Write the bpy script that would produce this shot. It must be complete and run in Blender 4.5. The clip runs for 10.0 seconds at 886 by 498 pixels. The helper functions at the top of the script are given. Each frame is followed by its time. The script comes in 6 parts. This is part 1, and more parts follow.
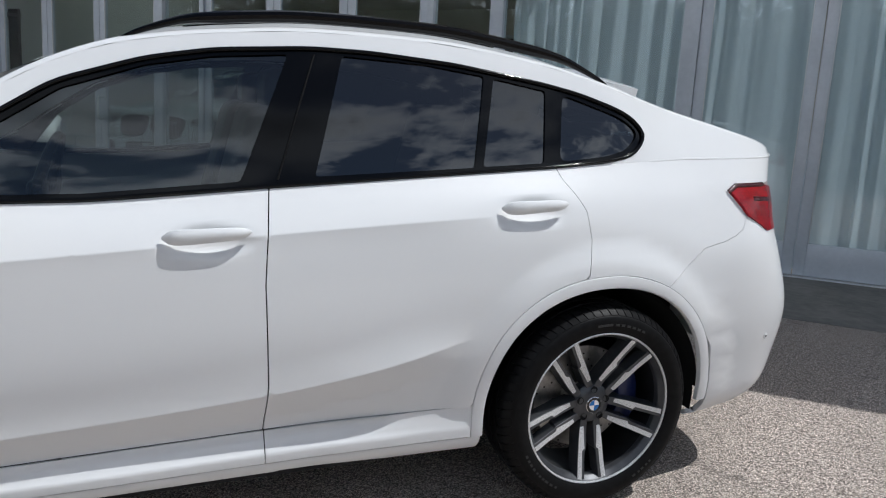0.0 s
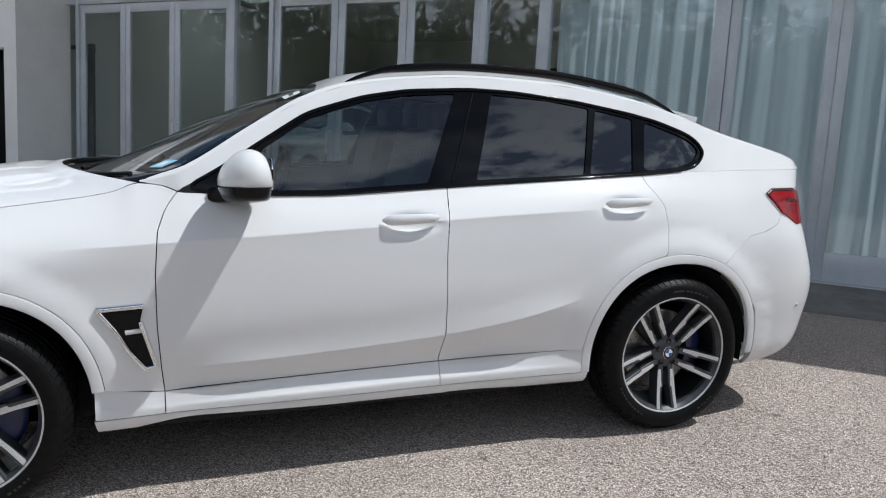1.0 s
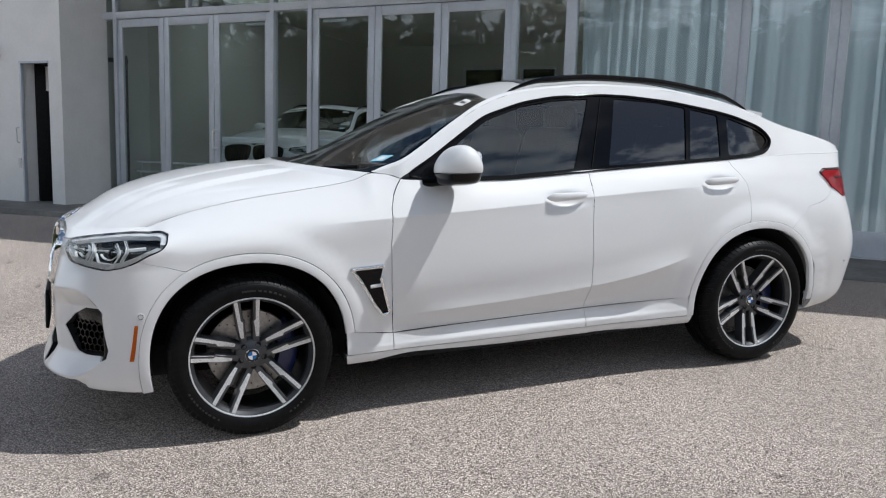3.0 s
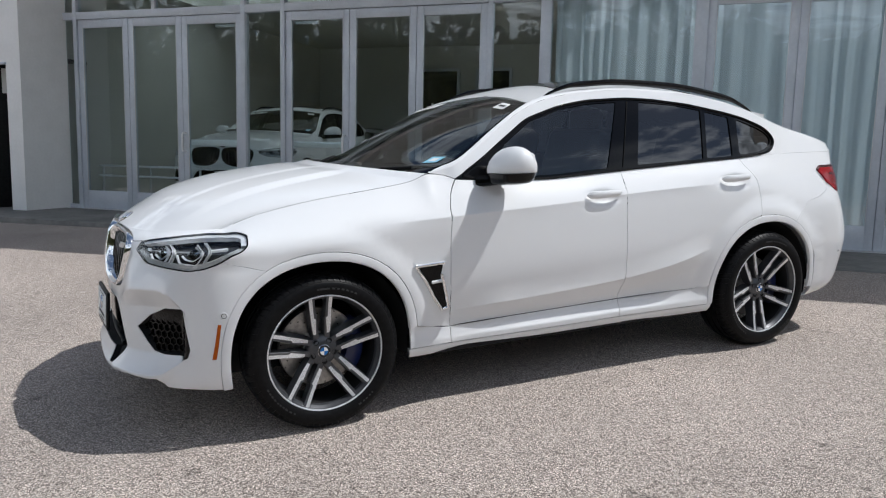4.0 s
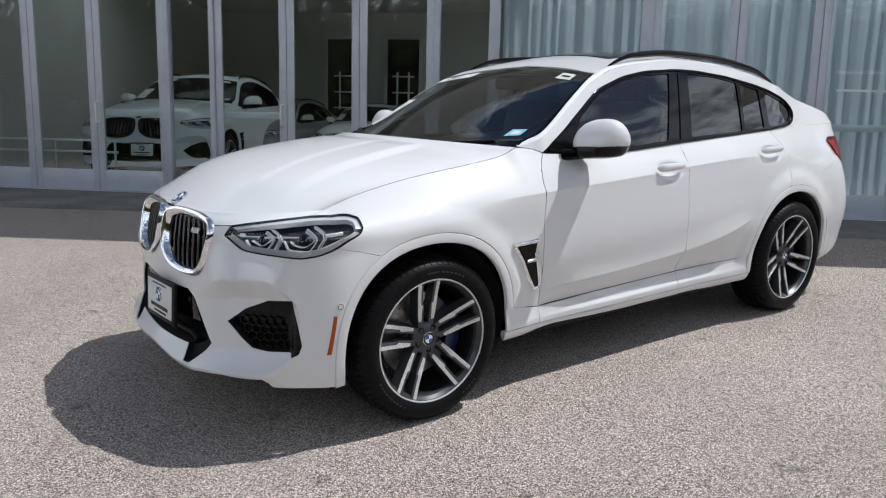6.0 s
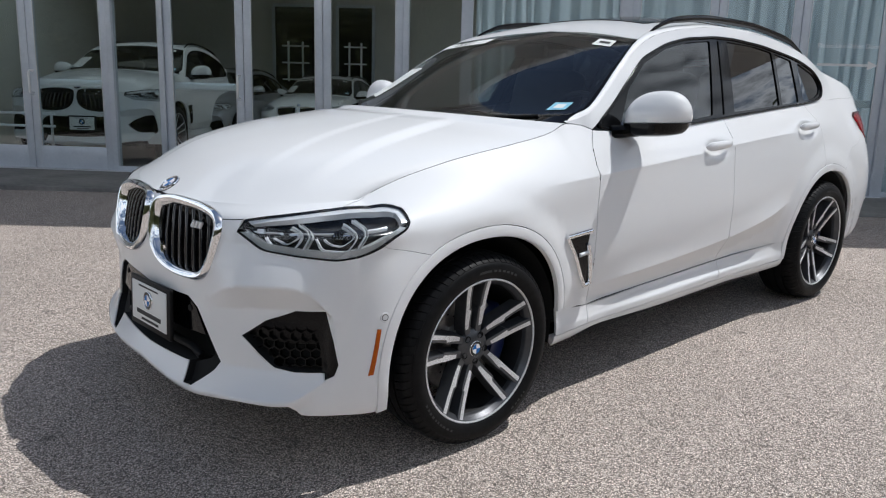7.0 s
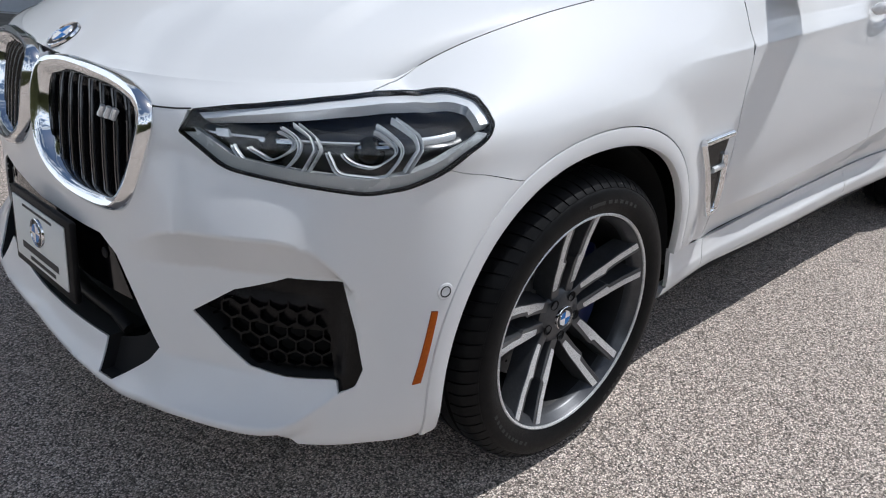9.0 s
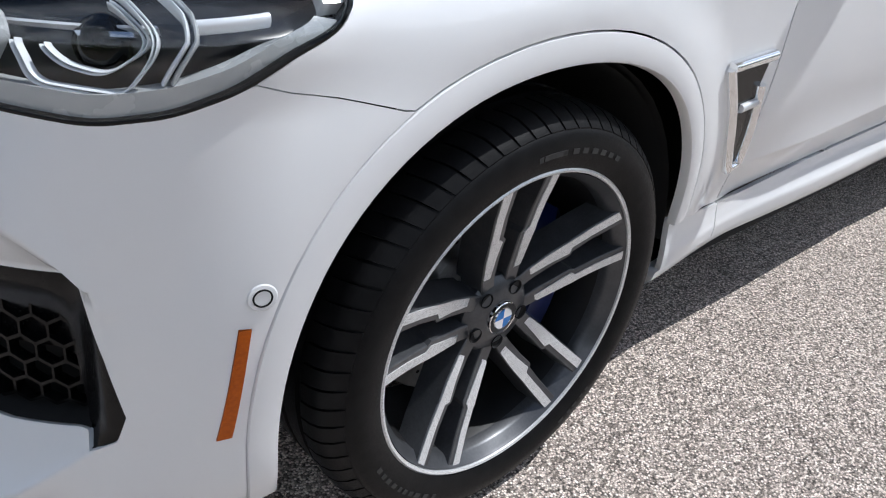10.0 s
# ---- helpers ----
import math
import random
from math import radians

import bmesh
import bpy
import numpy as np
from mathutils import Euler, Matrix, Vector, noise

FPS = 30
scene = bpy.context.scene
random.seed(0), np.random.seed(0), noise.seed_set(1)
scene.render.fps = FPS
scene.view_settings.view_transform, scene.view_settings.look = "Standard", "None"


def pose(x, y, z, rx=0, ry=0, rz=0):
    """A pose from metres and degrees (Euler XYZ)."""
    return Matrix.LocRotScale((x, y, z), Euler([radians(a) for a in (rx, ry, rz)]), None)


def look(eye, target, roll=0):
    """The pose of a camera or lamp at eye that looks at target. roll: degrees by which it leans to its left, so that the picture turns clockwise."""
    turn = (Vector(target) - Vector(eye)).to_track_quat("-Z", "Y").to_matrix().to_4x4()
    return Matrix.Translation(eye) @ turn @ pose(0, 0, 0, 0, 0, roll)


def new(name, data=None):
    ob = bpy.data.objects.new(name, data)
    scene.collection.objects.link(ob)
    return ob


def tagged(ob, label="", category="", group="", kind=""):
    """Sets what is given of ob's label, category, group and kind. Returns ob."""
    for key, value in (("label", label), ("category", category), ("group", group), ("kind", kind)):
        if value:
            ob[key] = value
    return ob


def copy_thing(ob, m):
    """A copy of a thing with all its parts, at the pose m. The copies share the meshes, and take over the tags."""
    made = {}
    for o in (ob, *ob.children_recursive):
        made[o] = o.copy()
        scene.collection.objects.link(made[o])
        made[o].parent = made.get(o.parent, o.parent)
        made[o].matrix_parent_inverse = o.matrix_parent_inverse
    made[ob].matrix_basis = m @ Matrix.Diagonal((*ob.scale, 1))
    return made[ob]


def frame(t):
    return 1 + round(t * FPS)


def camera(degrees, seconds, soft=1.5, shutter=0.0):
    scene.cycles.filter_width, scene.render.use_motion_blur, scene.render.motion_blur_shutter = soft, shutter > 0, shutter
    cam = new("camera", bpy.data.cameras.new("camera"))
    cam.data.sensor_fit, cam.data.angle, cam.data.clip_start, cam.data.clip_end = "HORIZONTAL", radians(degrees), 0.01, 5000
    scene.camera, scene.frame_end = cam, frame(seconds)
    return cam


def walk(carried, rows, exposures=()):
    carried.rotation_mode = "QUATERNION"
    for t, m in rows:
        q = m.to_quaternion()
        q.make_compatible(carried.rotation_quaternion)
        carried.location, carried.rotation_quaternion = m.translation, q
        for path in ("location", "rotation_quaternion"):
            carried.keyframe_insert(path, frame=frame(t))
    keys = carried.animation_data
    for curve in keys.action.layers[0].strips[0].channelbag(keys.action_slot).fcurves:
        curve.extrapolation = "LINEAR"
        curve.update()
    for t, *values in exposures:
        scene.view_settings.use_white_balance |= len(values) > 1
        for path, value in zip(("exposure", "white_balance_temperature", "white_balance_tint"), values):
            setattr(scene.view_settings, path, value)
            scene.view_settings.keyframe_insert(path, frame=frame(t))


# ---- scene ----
cam = camera(61.6, 10.0, soft=1.1)
PATH = [
    (0, (1.51, -2.996, 1.414), (2.192, -1.161, 1.006), 1.5),
    (0.5, (1.099, -3.339, 1.424), (1.788, -1.499, 1.049), 1.8),
    (1, (0.751, -3.69, 1.408), (1.409, -1.832, 1.066), 1.4),
    (1.5, (0.467, -3.995, 1.384), (1.105, -2.127, 1.06), 1.0),
    (2, (0.167, -4.13, 1.379), (0.808, -2.265, 1.049), 0.7),
    (2.5, (-0.106, -4.205, 1.389), (0.567, -2.353, 1.051), 0.3),
    (4, (-0.989, -4.119, 1.412), (-0.107, -2.356, 1.074), -0.2),
    (4.5, (-1.26, -4.081, 1.402), (-0.299, -2.362, 1.055), -0.3),
    (5, (-1.501, -3.964, 1.415), (-0.467, -2.291, 1.053), -0.2),
    (5.5, (-1.725, -3.726, 1.424), (-0.628, -2.099, 1.037), -0.0),
    (7, (-1.793, -2.771, 1.384), (-0.518, -1.307, 0.903), 0.7),
    (7.5, (-1.756, -2.51, 1.364), (-0.442, -1.099, 0.834), 1.1),
    (8, (-1.639, -2.264, 1.324), (-0.311, -0.895, 0.722), 1.7),
    (8.5, (-1.507, -2.026, 1.269), (-0.193, -0.69, 0.571), 2.3),
    (9, (-1.302, -1.812, 1.228), (-0.029, -0.506, 0.407), 3.3),
    (9.5, (-1.019, -1.655, 1.117), (0.211, -0.387, 0.18), 4.9),
    (10, (-0.764, -1.546, 1.056), (0.434, -0.297, 0.053), 6.1),
]
# the lot slopes up towards the building: car and camera are placed on a level lot that SLOPE leans
SLOPE = Matrix.Rotation(radians(2.87), 4, Vector((0.0260, -0.0429, 0)))
walk(cam, [(t, SLOPE @ look(eye, target, roll)) for t, eye, target, roll in PATH], [(0.0, -0.58, 6150, 8), (1.5, -0.49, 6200, 8), (5.5, -0.46, 6220, 9), (7.5, -0.48, 6230, 9), (8.5, -0.53, 6150, 9), (9.0, -0.49, 6100, 9), (9.5, -0.42, 6080, 9), (10.0, -0.20, 6060, 9)])

# ---- world, sun and exposure ----
TO_SUN = (SLOPE.to_3x3() @ Vector((0.585, -0.20, 1.0))).normalized()
SUN_UP = math.asin(TO_SUN.z)
world = bpy.data.worlds.new("sky")
scene.world = world
world.use_nodes = True
wt = world.node_tree
sky = wt.nodes.new("ShaderNodeTexSky")
sky.sky_type, sky.sun_disc = "NISHITA", False
sky.sun_elevation, sky.sun_rotation = SUN_UP, math.atan2(TO_SUN.x, TO_SUN.y)
# broken cloud, laid out on a flat layer overhead
direction = wt.nodes.new("ShaderNodeTexCoord")
parts3 = wt.nodes.new("ShaderNodeSeparateXYZ")
wt.links.new(direction.outputs["Generated"], parts3.inputs[0])
rise = wt.nodes.new("ShaderNodeMath")
rise.operation = "MAXIMUM"
rise.inputs[1].default_value = 0.06
wt.links.new(parts3.outputs["Z"], rise.inputs[0])
flat3 = wt.nodes.new("ShaderNodeCombineXYZ")
for axis in ("X", "Y"):
    over = wt.nodes.new("ShaderNodeMath")
    over.operation = "DIVIDE"
    wt.links.new(parts3.outputs[axis], over.inputs[0])
    wt.links.new(rise.outputs[0], over.inputs[1])
    wt.links.new(over.outputs[0], flat3.inputs[axis])
clouds = wt.nodes.new("ShaderNodeTexNoise")
clouds.inputs["Scale"].default_value, clouds.inputs["Detail"].default_value, clouds.inputs["Roughness"].default_value = 1.9, 10.0, 0.60
drift = wt.nodes.new("ShaderNodeVectorMath")
drift.inputs[1].default_value = (-1.4, 7.1, 0.0)
wt.links.new(flat3.outputs[0], drift.inputs[0])
wt.links.new(drift.outputs[0], clouds.inputs["Vector"])
# cloud closes up towards the horizon
closing = wt.nodes.new("ShaderNodeMath")
closing.operation = "MULTIPLY_ADD"
closing.inputs[1].default_value, closing.inputs[2].default_value = -0.26, 0.115
wt.links.new(parts3.outputs["Z"], closing.inputs[0])
thick = wt.nodes.new("ShaderNodeMath")
wt.links.new(clouds.outputs["Fac"], thick.inputs[0])
wt.links.new(closing.outputs[0], thick.inputs[1])
cover = wt.nodes.new("ShaderNodeValToRGB")
cover.color_ramp.elements[0].position, cover.color_ramp.elements[1].position = 0.435, 0.54
wt.links.new(thick.outputs[0], cover.inputs["Fac"])
shade = wt.nodes.new("ShaderNodeValToRGB")
shade.color_ramp.elements[0].position, shade.color_ramp.elements[0].color = 0.48, (21, 22, 23.5, 1)
shade.color_ramp.elements[1].position, shade.color_ramp.elements[1].color = 0.63, (4.6, 5.0, 5.6, 1)
wt.links.new(clouds.outputs["Fac"], shade.inputs["Fac"])
blend = wt.nodes.new("ShaderNodeMixRGB")
wt.links.new(cover.outputs["Color"], blend.inputs["Fac"])
wt.links.new(sky.outputs["Color"], blend.inputs["Color1"])
wt.links.new(shade.outputs["Color"], blend.inputs["Color2"])
wt.links.new(blend.outputs["Color"], wt.nodes["Background"].inputs["Color"])
wt.nodes["Background"].inputs["Strength"].default_value = 0.100

sun = new("sun", bpy.data.lights.new("sun", "SUN"))
sun.data.energy, sun.data.angle, sun.data.color = 4.9, radians(0.53), (1.0, 0.975, 0.945)
sun.matrix_world = look((0, 0, 30), Vector((0, 0, 30)) - TO_SUN)


# ---- helpers of this scene ----
from mathutils.geometry import delaunay_2d_cdt


def inside(p, poly):
    hit, n = False, len(poly)
    for i in range(n):
        (x0, y0), (x1, y1) = poly[i], poly[i - 1]
        if (y0 > p[1]) != (y1 > p[1]) and p[0] < (x1 - x0) * (p[1] - y0) / (y1 - y0) + x0:
            hit = not hit
    return hit


def dense(poly, step, closed=True):
    out = []
    for i in range(len(poly) if closed else len(poly) - 1):
        a, b = Vector(poly[i]), Vector(poly[(i + 1) % len(poly)])
        n = max(1, int((b - a).length / step + 0.5))
        out += [a.lerp(b, k / n) for k in range(n)]
    if not closed:
        out.append(Vector(poly[-1]))
    return [tuple(p) for p in out]


def rounded(poly, radius, n=4):
    """A polygon with its corners cut round."""
    out = []
    for i, p in enumerate(poly):
        p, a, b = Vector(p), Vector(poly[i - 1]), Vector(poly[(i + 1) % len(poly)])
        ra, rb = min(radius, (a - p).length * 0.45), min(radius, (b - p).length * 0.45)
        a, b = p + (a - p).normalized() * ra, p + (b - p).normalized() * rb
        for k in range(n + 1):
            t = k / n
            out.append(tuple(a * (1 - t) ** 2 + p * 2 * t * (1 - t) + b * t * t))
    return out


def shrunk(poly, d):
    """A polygon moved inwards by d."""
    n = len(poly)
    area = sum(poly[i - 1][0] * poly[i][1] - poly[i][0] * poly[i - 1][1] for i in range(n))
    k = 1 if area > 0 else -1
    out = []
    for i in range(n):
        p, a, b = Vector(poly[i]), Vector(poly[i - 1]), Vector(poly[(i + 1) % n])
        na, nb = (p - a).normalized(), (b - p).normalized()
        m = Vector((-na.y - nb.y, na.x + nb.x)) * k
        if m.length < 1e-6:
            out.append(tuple(p))
            continue
        m.normalize()
        c = max(0.5, m.dot(Vector((-na.y, na.x)) * k))
        out.append(tuple(p + m * d / c))
    return out


MID = Vector((1.5, 0, 0.75))


def frame_at(lift, u, v, mirror=False, mid=MID):
    """Point and outward normal of a surface."""
    e = 2e-3
    p = Vector(lift(u, v))
    a, b = Vector(lift(u + e, v)), Vector(lift(u - e, v))
    c, d = Vector(lift(u, v + e)), Vector(lift(u, v - e))
    n = (a - b).cross(c - d)
    n = n.normalized() if n.length > 1e-12 else (p - mid).normalized()
    if n.dot(p - Vector((min(max(p.x, 0.2), 2.8), 0, 0.7))) < 0:
        n = -n
    if mirror:
        p.y, n.y = -p.y, -n.y
    return p, n


def panel(poly, lift, holes=(), step=0.045, gap=0.0, out=0.0, flange=0.014, mirror=False, ky=1.0, bulge=None, lines=()):
    """Vertices, faces and normals of a sheet on a surface, cut out along poly (in the surface's own two numbers), with a turned-in edge.
    ky: metres to one of the second number. lines: folds that edges of the sheet follow."""
    flat = [(u, v * ky) for u, v in poly]
    flat = dense(flat, step)
    if gap:
        flat = shrunk(flat, gap)
    cuts = [dense([(u, v * ky) for u, v in h], step) for h in holes]
    pts, edges = [], []
    for loop in [flat] + cuts:
        k = len(pts)
        pts += [Vector(p) for p in loop]
        edges += [(k + i, k + (i + 1) % len(loop)) for i in range(len(loop))]
    lo = [min(p[i] for p in flat) for i in (0, 1)]
    hi = [max(p[i] for p in flat) for i in (0, 1)]
    nx, ny = int((hi[0] - lo[0]) / step) + 1, int((hi[1] - lo[1]) / step) + 1
    rim = np.array([tuple(p) for p in pts])
    for fold in lines:
        last = None
        for q in dense([(u, v * ky) for u, v in fold], step, False):
            ok = inside(q, flat) and not any(inside(q, h) for h in cuts) and np.min(np.hypot(rim[:, 0] - q[0], rim[:, 1] - q[1])) > 0.4 * step
            if ok:
                pts.append(Vector(q))
                if last is not None:
                    edges.append((last, len(pts) - 1))
            last = len(pts) - 1 if ok else None
    rim = np.array([tuple(p) for p in pts])
    for i in range(nx + 1):
        for j in range(ny + 1):
            q = (lo[0] + (i + 0.5 * (j % 2)) * step, lo[1] + j * step)
            if inside(q, flat) and not any(inside(q, h) for h in cuts) and np.min(np.hypot(rim[:, 0] - q[0], rim[:, 1] - q[1])) > 0.5 * step:
                pts.append(Vector(q))
    vs, _, fs, *_ = delaunay_2d_cdt(pts, edges, [], 0, 1e-6)
    verts, normals, faces = [], [], []
    for p in vs:
        q, n = frame_at(lift, p.x, p.y / ky, mirror)
        if bulge:
            base = frame_at(lift, p.x, p.y / ky)[1]
            q, n = frame_at(lambda u, v: tuple(Vector(lift(u, v)) + base * bulge(u, v)), p.x, p.y / ky, mirror)
        verts.append(q + n * out)
        normals.append(n)
    used = {}
    for f in fs:
        c = (vs[f[0]] + vs[f[1]] + vs[f[2]]) / 3
        if not inside(c, flat) or any(inside(c, h) for h in cuts):
            continue
        a, b, d = (verts[i] for i in f)
        if (b - a).cross(d - a).dot(normals[f[0]]) < 0:
            f = f[::-1]
        faces.append(tuple(f))
        for i in range(3):
            e = (f[i], f[(i + 1) % 3])
            used[e] = True
    if flange:
        twin = {}
        for a, b in [e for e in used if (e[1], e[0]) not in used]:
            ids = []
            for i in (a, b):
                if i not in twin:
                    verts += [verts[i].copy(), verts[i] - normals[i] * flange]
                    normals += [Vector((0, 0, 0))] * 2
                    twin[i] = (len(verts) - 2, len(verts) - 1)
                ids.append(twin[i])
            faces.append((ids[1][0], ids[0][0], ids[0][1], ids[1][1]))
    return verts, faces, normals


def sweep(points, normals, profile, closed=True):
    """Vertices and faces of a profile (side, height) drawn along points."""
    n, m = len(points), len(profile)
    verts, faces = [], []
    for i in range(n):
        p, nn = points[i], normals[i]
        a, b = points[i - 1] if closed or i else points[i], points[(i + 1) % n] if closed or i < n - 1 else points[i]
        t = (b - a).normalized()
        s = nn.cross(t).normalized()
        verts += [p + s * q[0] + nn * q[1] for q in profile]
    for i in range(n if closed else n - 1):
        for j in range(m):
            k = (i + 1) % n
            faces.append((i * m + j, k * m + j, k * m + (j + 1) % m, i * m + (j + 1) % m))
    if not closed:
        faces += [tuple(range(m))[::-1], tuple((n - 1) * m + j for j in range(m))]
    return verts, faces


def mesh(name, *pieces):
    """One mesh of several (verts, faces, normals or nothing)."""
    verts, faces, normals = [], [], []
    for pc in pieces:
        k = len(verts)
        verts += [tuple(p) for p in pc[0]]
        faces += [tuple(k + i for i in f) for f in pc[1]]
        normals += [tuple(n) for n in pc[2]] if len(pc) > 2 else [(0, 0, 0)] * len(pc[0])
    me = bpy.data.meshes.new(name)
    me.from_pydata(verts, [], faces)
    me.update()
    if any(any(n) for n in normals):
        me.shade_smooth()
        me.normals_split_custom_set_from_vertices(normals)
    return me


def from_bm(name, bm, smooth_angle=35):
    bmesh.ops.recalc_face_normals(bm, faces=bm.faces)
    me = bpy.data.meshes.new(name)
    bm.to_mesh(me)
    bm.free()
    if smooth_angle:
        me.shade_smooth()
        me.set_sharp_from_angle(angle=radians(smooth_angle))
    return me


def fixed(me, smooth_angle=35):
    """The mesh with outward faces, smooth but for sharp edges."""
    bm = bmesh.new()
    bm.from_mesh(me)
    name = me.name
    bpy.data.meshes.remove(me)
    return from_bm(name, bm, smooth_angle)


def part(name, data, material, parent=None, label="", m=None, kind="", category="", group=""):
    """Links a mesh as one object under a thing or a part."""
    if isinstance(data, bmesh.types.BMesh):
        data = from_bm(name, data)
    ob = new(name, data)
    if material and not data.materials:
        data.materials.append(material)
    if parent:
        ob.parent = parent
    if m is not None:
        ob.matrix_basis = m
    return tagged(ob, label, category, group, kind)


def thing(name, label, category, m=None, group="", kind=""):
    ob = new(name)
    ob.empty_display_size = 0.1
    if m is not None:
        ob.matrix_basis = m
    return tagged(ob, label, category, group, kind)


def box(size, at=(0, 0, 0), bevel=0.0, bm=None, m=None, segments=2):
    own = bm or bmesh.new()
    new_verts = bmesh.ops.create_cube(own, size=1)["verts"]
    bmesh.ops.scale(own, vec=size, verts=new_verts)
    if bevel:
        edges = list({e for v in new_verts for e in v.link_edges})
        got = bmesh.ops.bevel(own, geom=edges, offset=bevel, segments=segments, affect="EDGES", profile=0.5)
        new_verts = list({v for f in got["faces"] for v in f.verts} | {v for v in new_verts if v.is_valid})
    if m is not None:
        bmesh.ops.transform(own, matrix=m, verts=new_verts)
    bmesh.ops.translate(own, vec=at, verts=new_verts)
    return own


def lathe(profile, n=64, bm=None):
    """A bmesh of (radius, height) turned round the y axis: height runs along -y."""
    own = bm or bmesh.new()
    rows = []
    for k in range(n):
        a = 2 * math.pi * k / n
        rows.append([own.verts.new((r * math.cos(a), -h, r * math.sin(a))) for r, h in profile])
    for k in range(n):
        for j in range(len(profile) - 1):
            own.faces.new((rows[k][j], rows[(k + 1) % n][j], rows[(k + 1) % n][j + 1], rows[k][j + 1]))
    return own


def prism(poly, depth, bm=None, m=None):
    """A flat shape in x and z, from y = 0 to depth."""
    own = bm or bmesh.new()
    a = [own.verts.new((x, 0, z)) for x, z in poly]
    b = [own.verts.new((x, depth, z)) for x, z in poly]
    own.faces.new(a)
    own.faces.new(b[::-1])
    n = len(poly)
    for i in range(n):
        own.faces.new((a[i], b[i], b[(i + 1) % n], a[(i + 1) % n]))
    if m is not None:
        bmesh.ops.transform(own, matrix=m, verts=a + b)
    return own


def tube(points, radius, n=10, bm=None, closed=False):
    own = bm or bmesh.new()
    pts = [Vector(p) for p in points]
    rings = []
    for i, p in enumerate(pts):
        a = pts[i - 1] if i or closed else p
        b = pts[(i + 1) % len(pts)] if i < len(pts) - 1 or closed else p
        t = (b - a).normalized()
        u = t.cross(Vector((0.31, 0.17, 0.93))).normalized()
        v = t.cross(u)
        r = radius[i] if isinstance(radius, (list, tuple)) else radius
        rings.append([own.verts.new(p + (u * math.cos(2 * math.pi * k / n) + v * math.sin(2 * math.pi * k / n)) * r) for k in range(n)])
    for i in range(len(rings) if closed else len(rings) - 1):
        q = rings[(i + 1) % len(rings)]
        for k in range(n):
            own.faces.new((rings[i][k], rings[i][(k + 1) % n], q[(k + 1) % n], q[k]))
    if not closed:
        own.faces.new(rings[0][::-1])
        own.faces.new(rings[-1])
    return own


# ---- materials ----
def material(name, color=(0.5, 0.5, 0.5), rough=0.5, metal=0.0, coat=0.0, spec=0.5, emit=None):
    m = bpy.data.materials.new(name)
    m.use_nodes = True
    b = m.node_tree.nodes["Principled BSDF"]
    b.inputs["Base Color"].default_value = (*color, 1)
    b.inputs["Roughness"].default_value = rough
    b.inputs["Metallic"].default_value = metal
    b.inputs["Coat Weight"].default_value = coat
    b.inputs["Coat Roughness"].default_value = 0.02
    b.inputs["Specular IOR Level"].default_value = spec
    return m


def node(m, kind, **values):
    n = m.node_tree.nodes.new(kind)
    for key, value in values.items():
        n.inputs[key.replace("_", " ")].default_value = value
    return n


def wire(m, a, out, b, socket):
    m.node_tree.links.new(a.outputs[out], b.inputs[socket])


def ramp(m, source, out, *stops):
    r = m.node_tree.nodes.new("ShaderNodeValToRGB")
    els = r.color_ramp.elements
    while len(els) < len(stops):
        els.new(0.5)
    for e, (at, c) in zip(els, stops):
        e.position, e.color = at, (*c, 1) if isinstance(c, tuple) else (c, c, c, 1)
    wire(m, source, out, r, "Fac")
    return r


def varied(m, scale, low, high, rough=None, bump_scale=None, bump_strength=0.1, detail=4.0, distance=0.002):
    """Uneven colour, gloss and relief from noise at two scales, in metres of the object."""
    b = m.node_tree.nodes["Principled BSDF"]
    co = m.node_tree.nodes.new("ShaderNodeTexCoord")
    n1 = node(m, "ShaderNodeTexNoise", Scale=scale, Detail=detail)
    n2 = node(m, "ShaderNodeTexNoise", Scale=scale * 9, Detail=3.0)
    wire(m, co, "Object", n1, "Vector")
    wire(m, co, "Object", n2, "Vector")
    mix = m.node_tree.nodes.new("ShaderNodeMix")
    mix.inputs["Factor"].default_value = 0.35
    wire(m, n1, "Fac", mix, "A")
    wire(m, n2, "Fac", mix, "B")
    r = ramp(m, mix, "Result", (0.35, low), (0.65, high))
    wire(m, r, "Color", b, "Base Color")
    if rough:
        rr = ramp(m, n2, "Fac", (0.3, rough[0]), (0.7, rough[1]))
        wire(m, rr, "Color", b, "Roughness")
    if bump_scale:
        n3 = node(m, "ShaderNodeTexNoise", Scale=bump_scale, Detail=3.0)
        wire(m, co, "Object", n3, "Vector")
        bp = node(m, "ShaderNodeBump", Strength=bump_strength, Distance=distance)
        wire(m, n3, "Fac", bp, "Height")
        wire(m, bp, "Normal", b, "Normal")
    return m


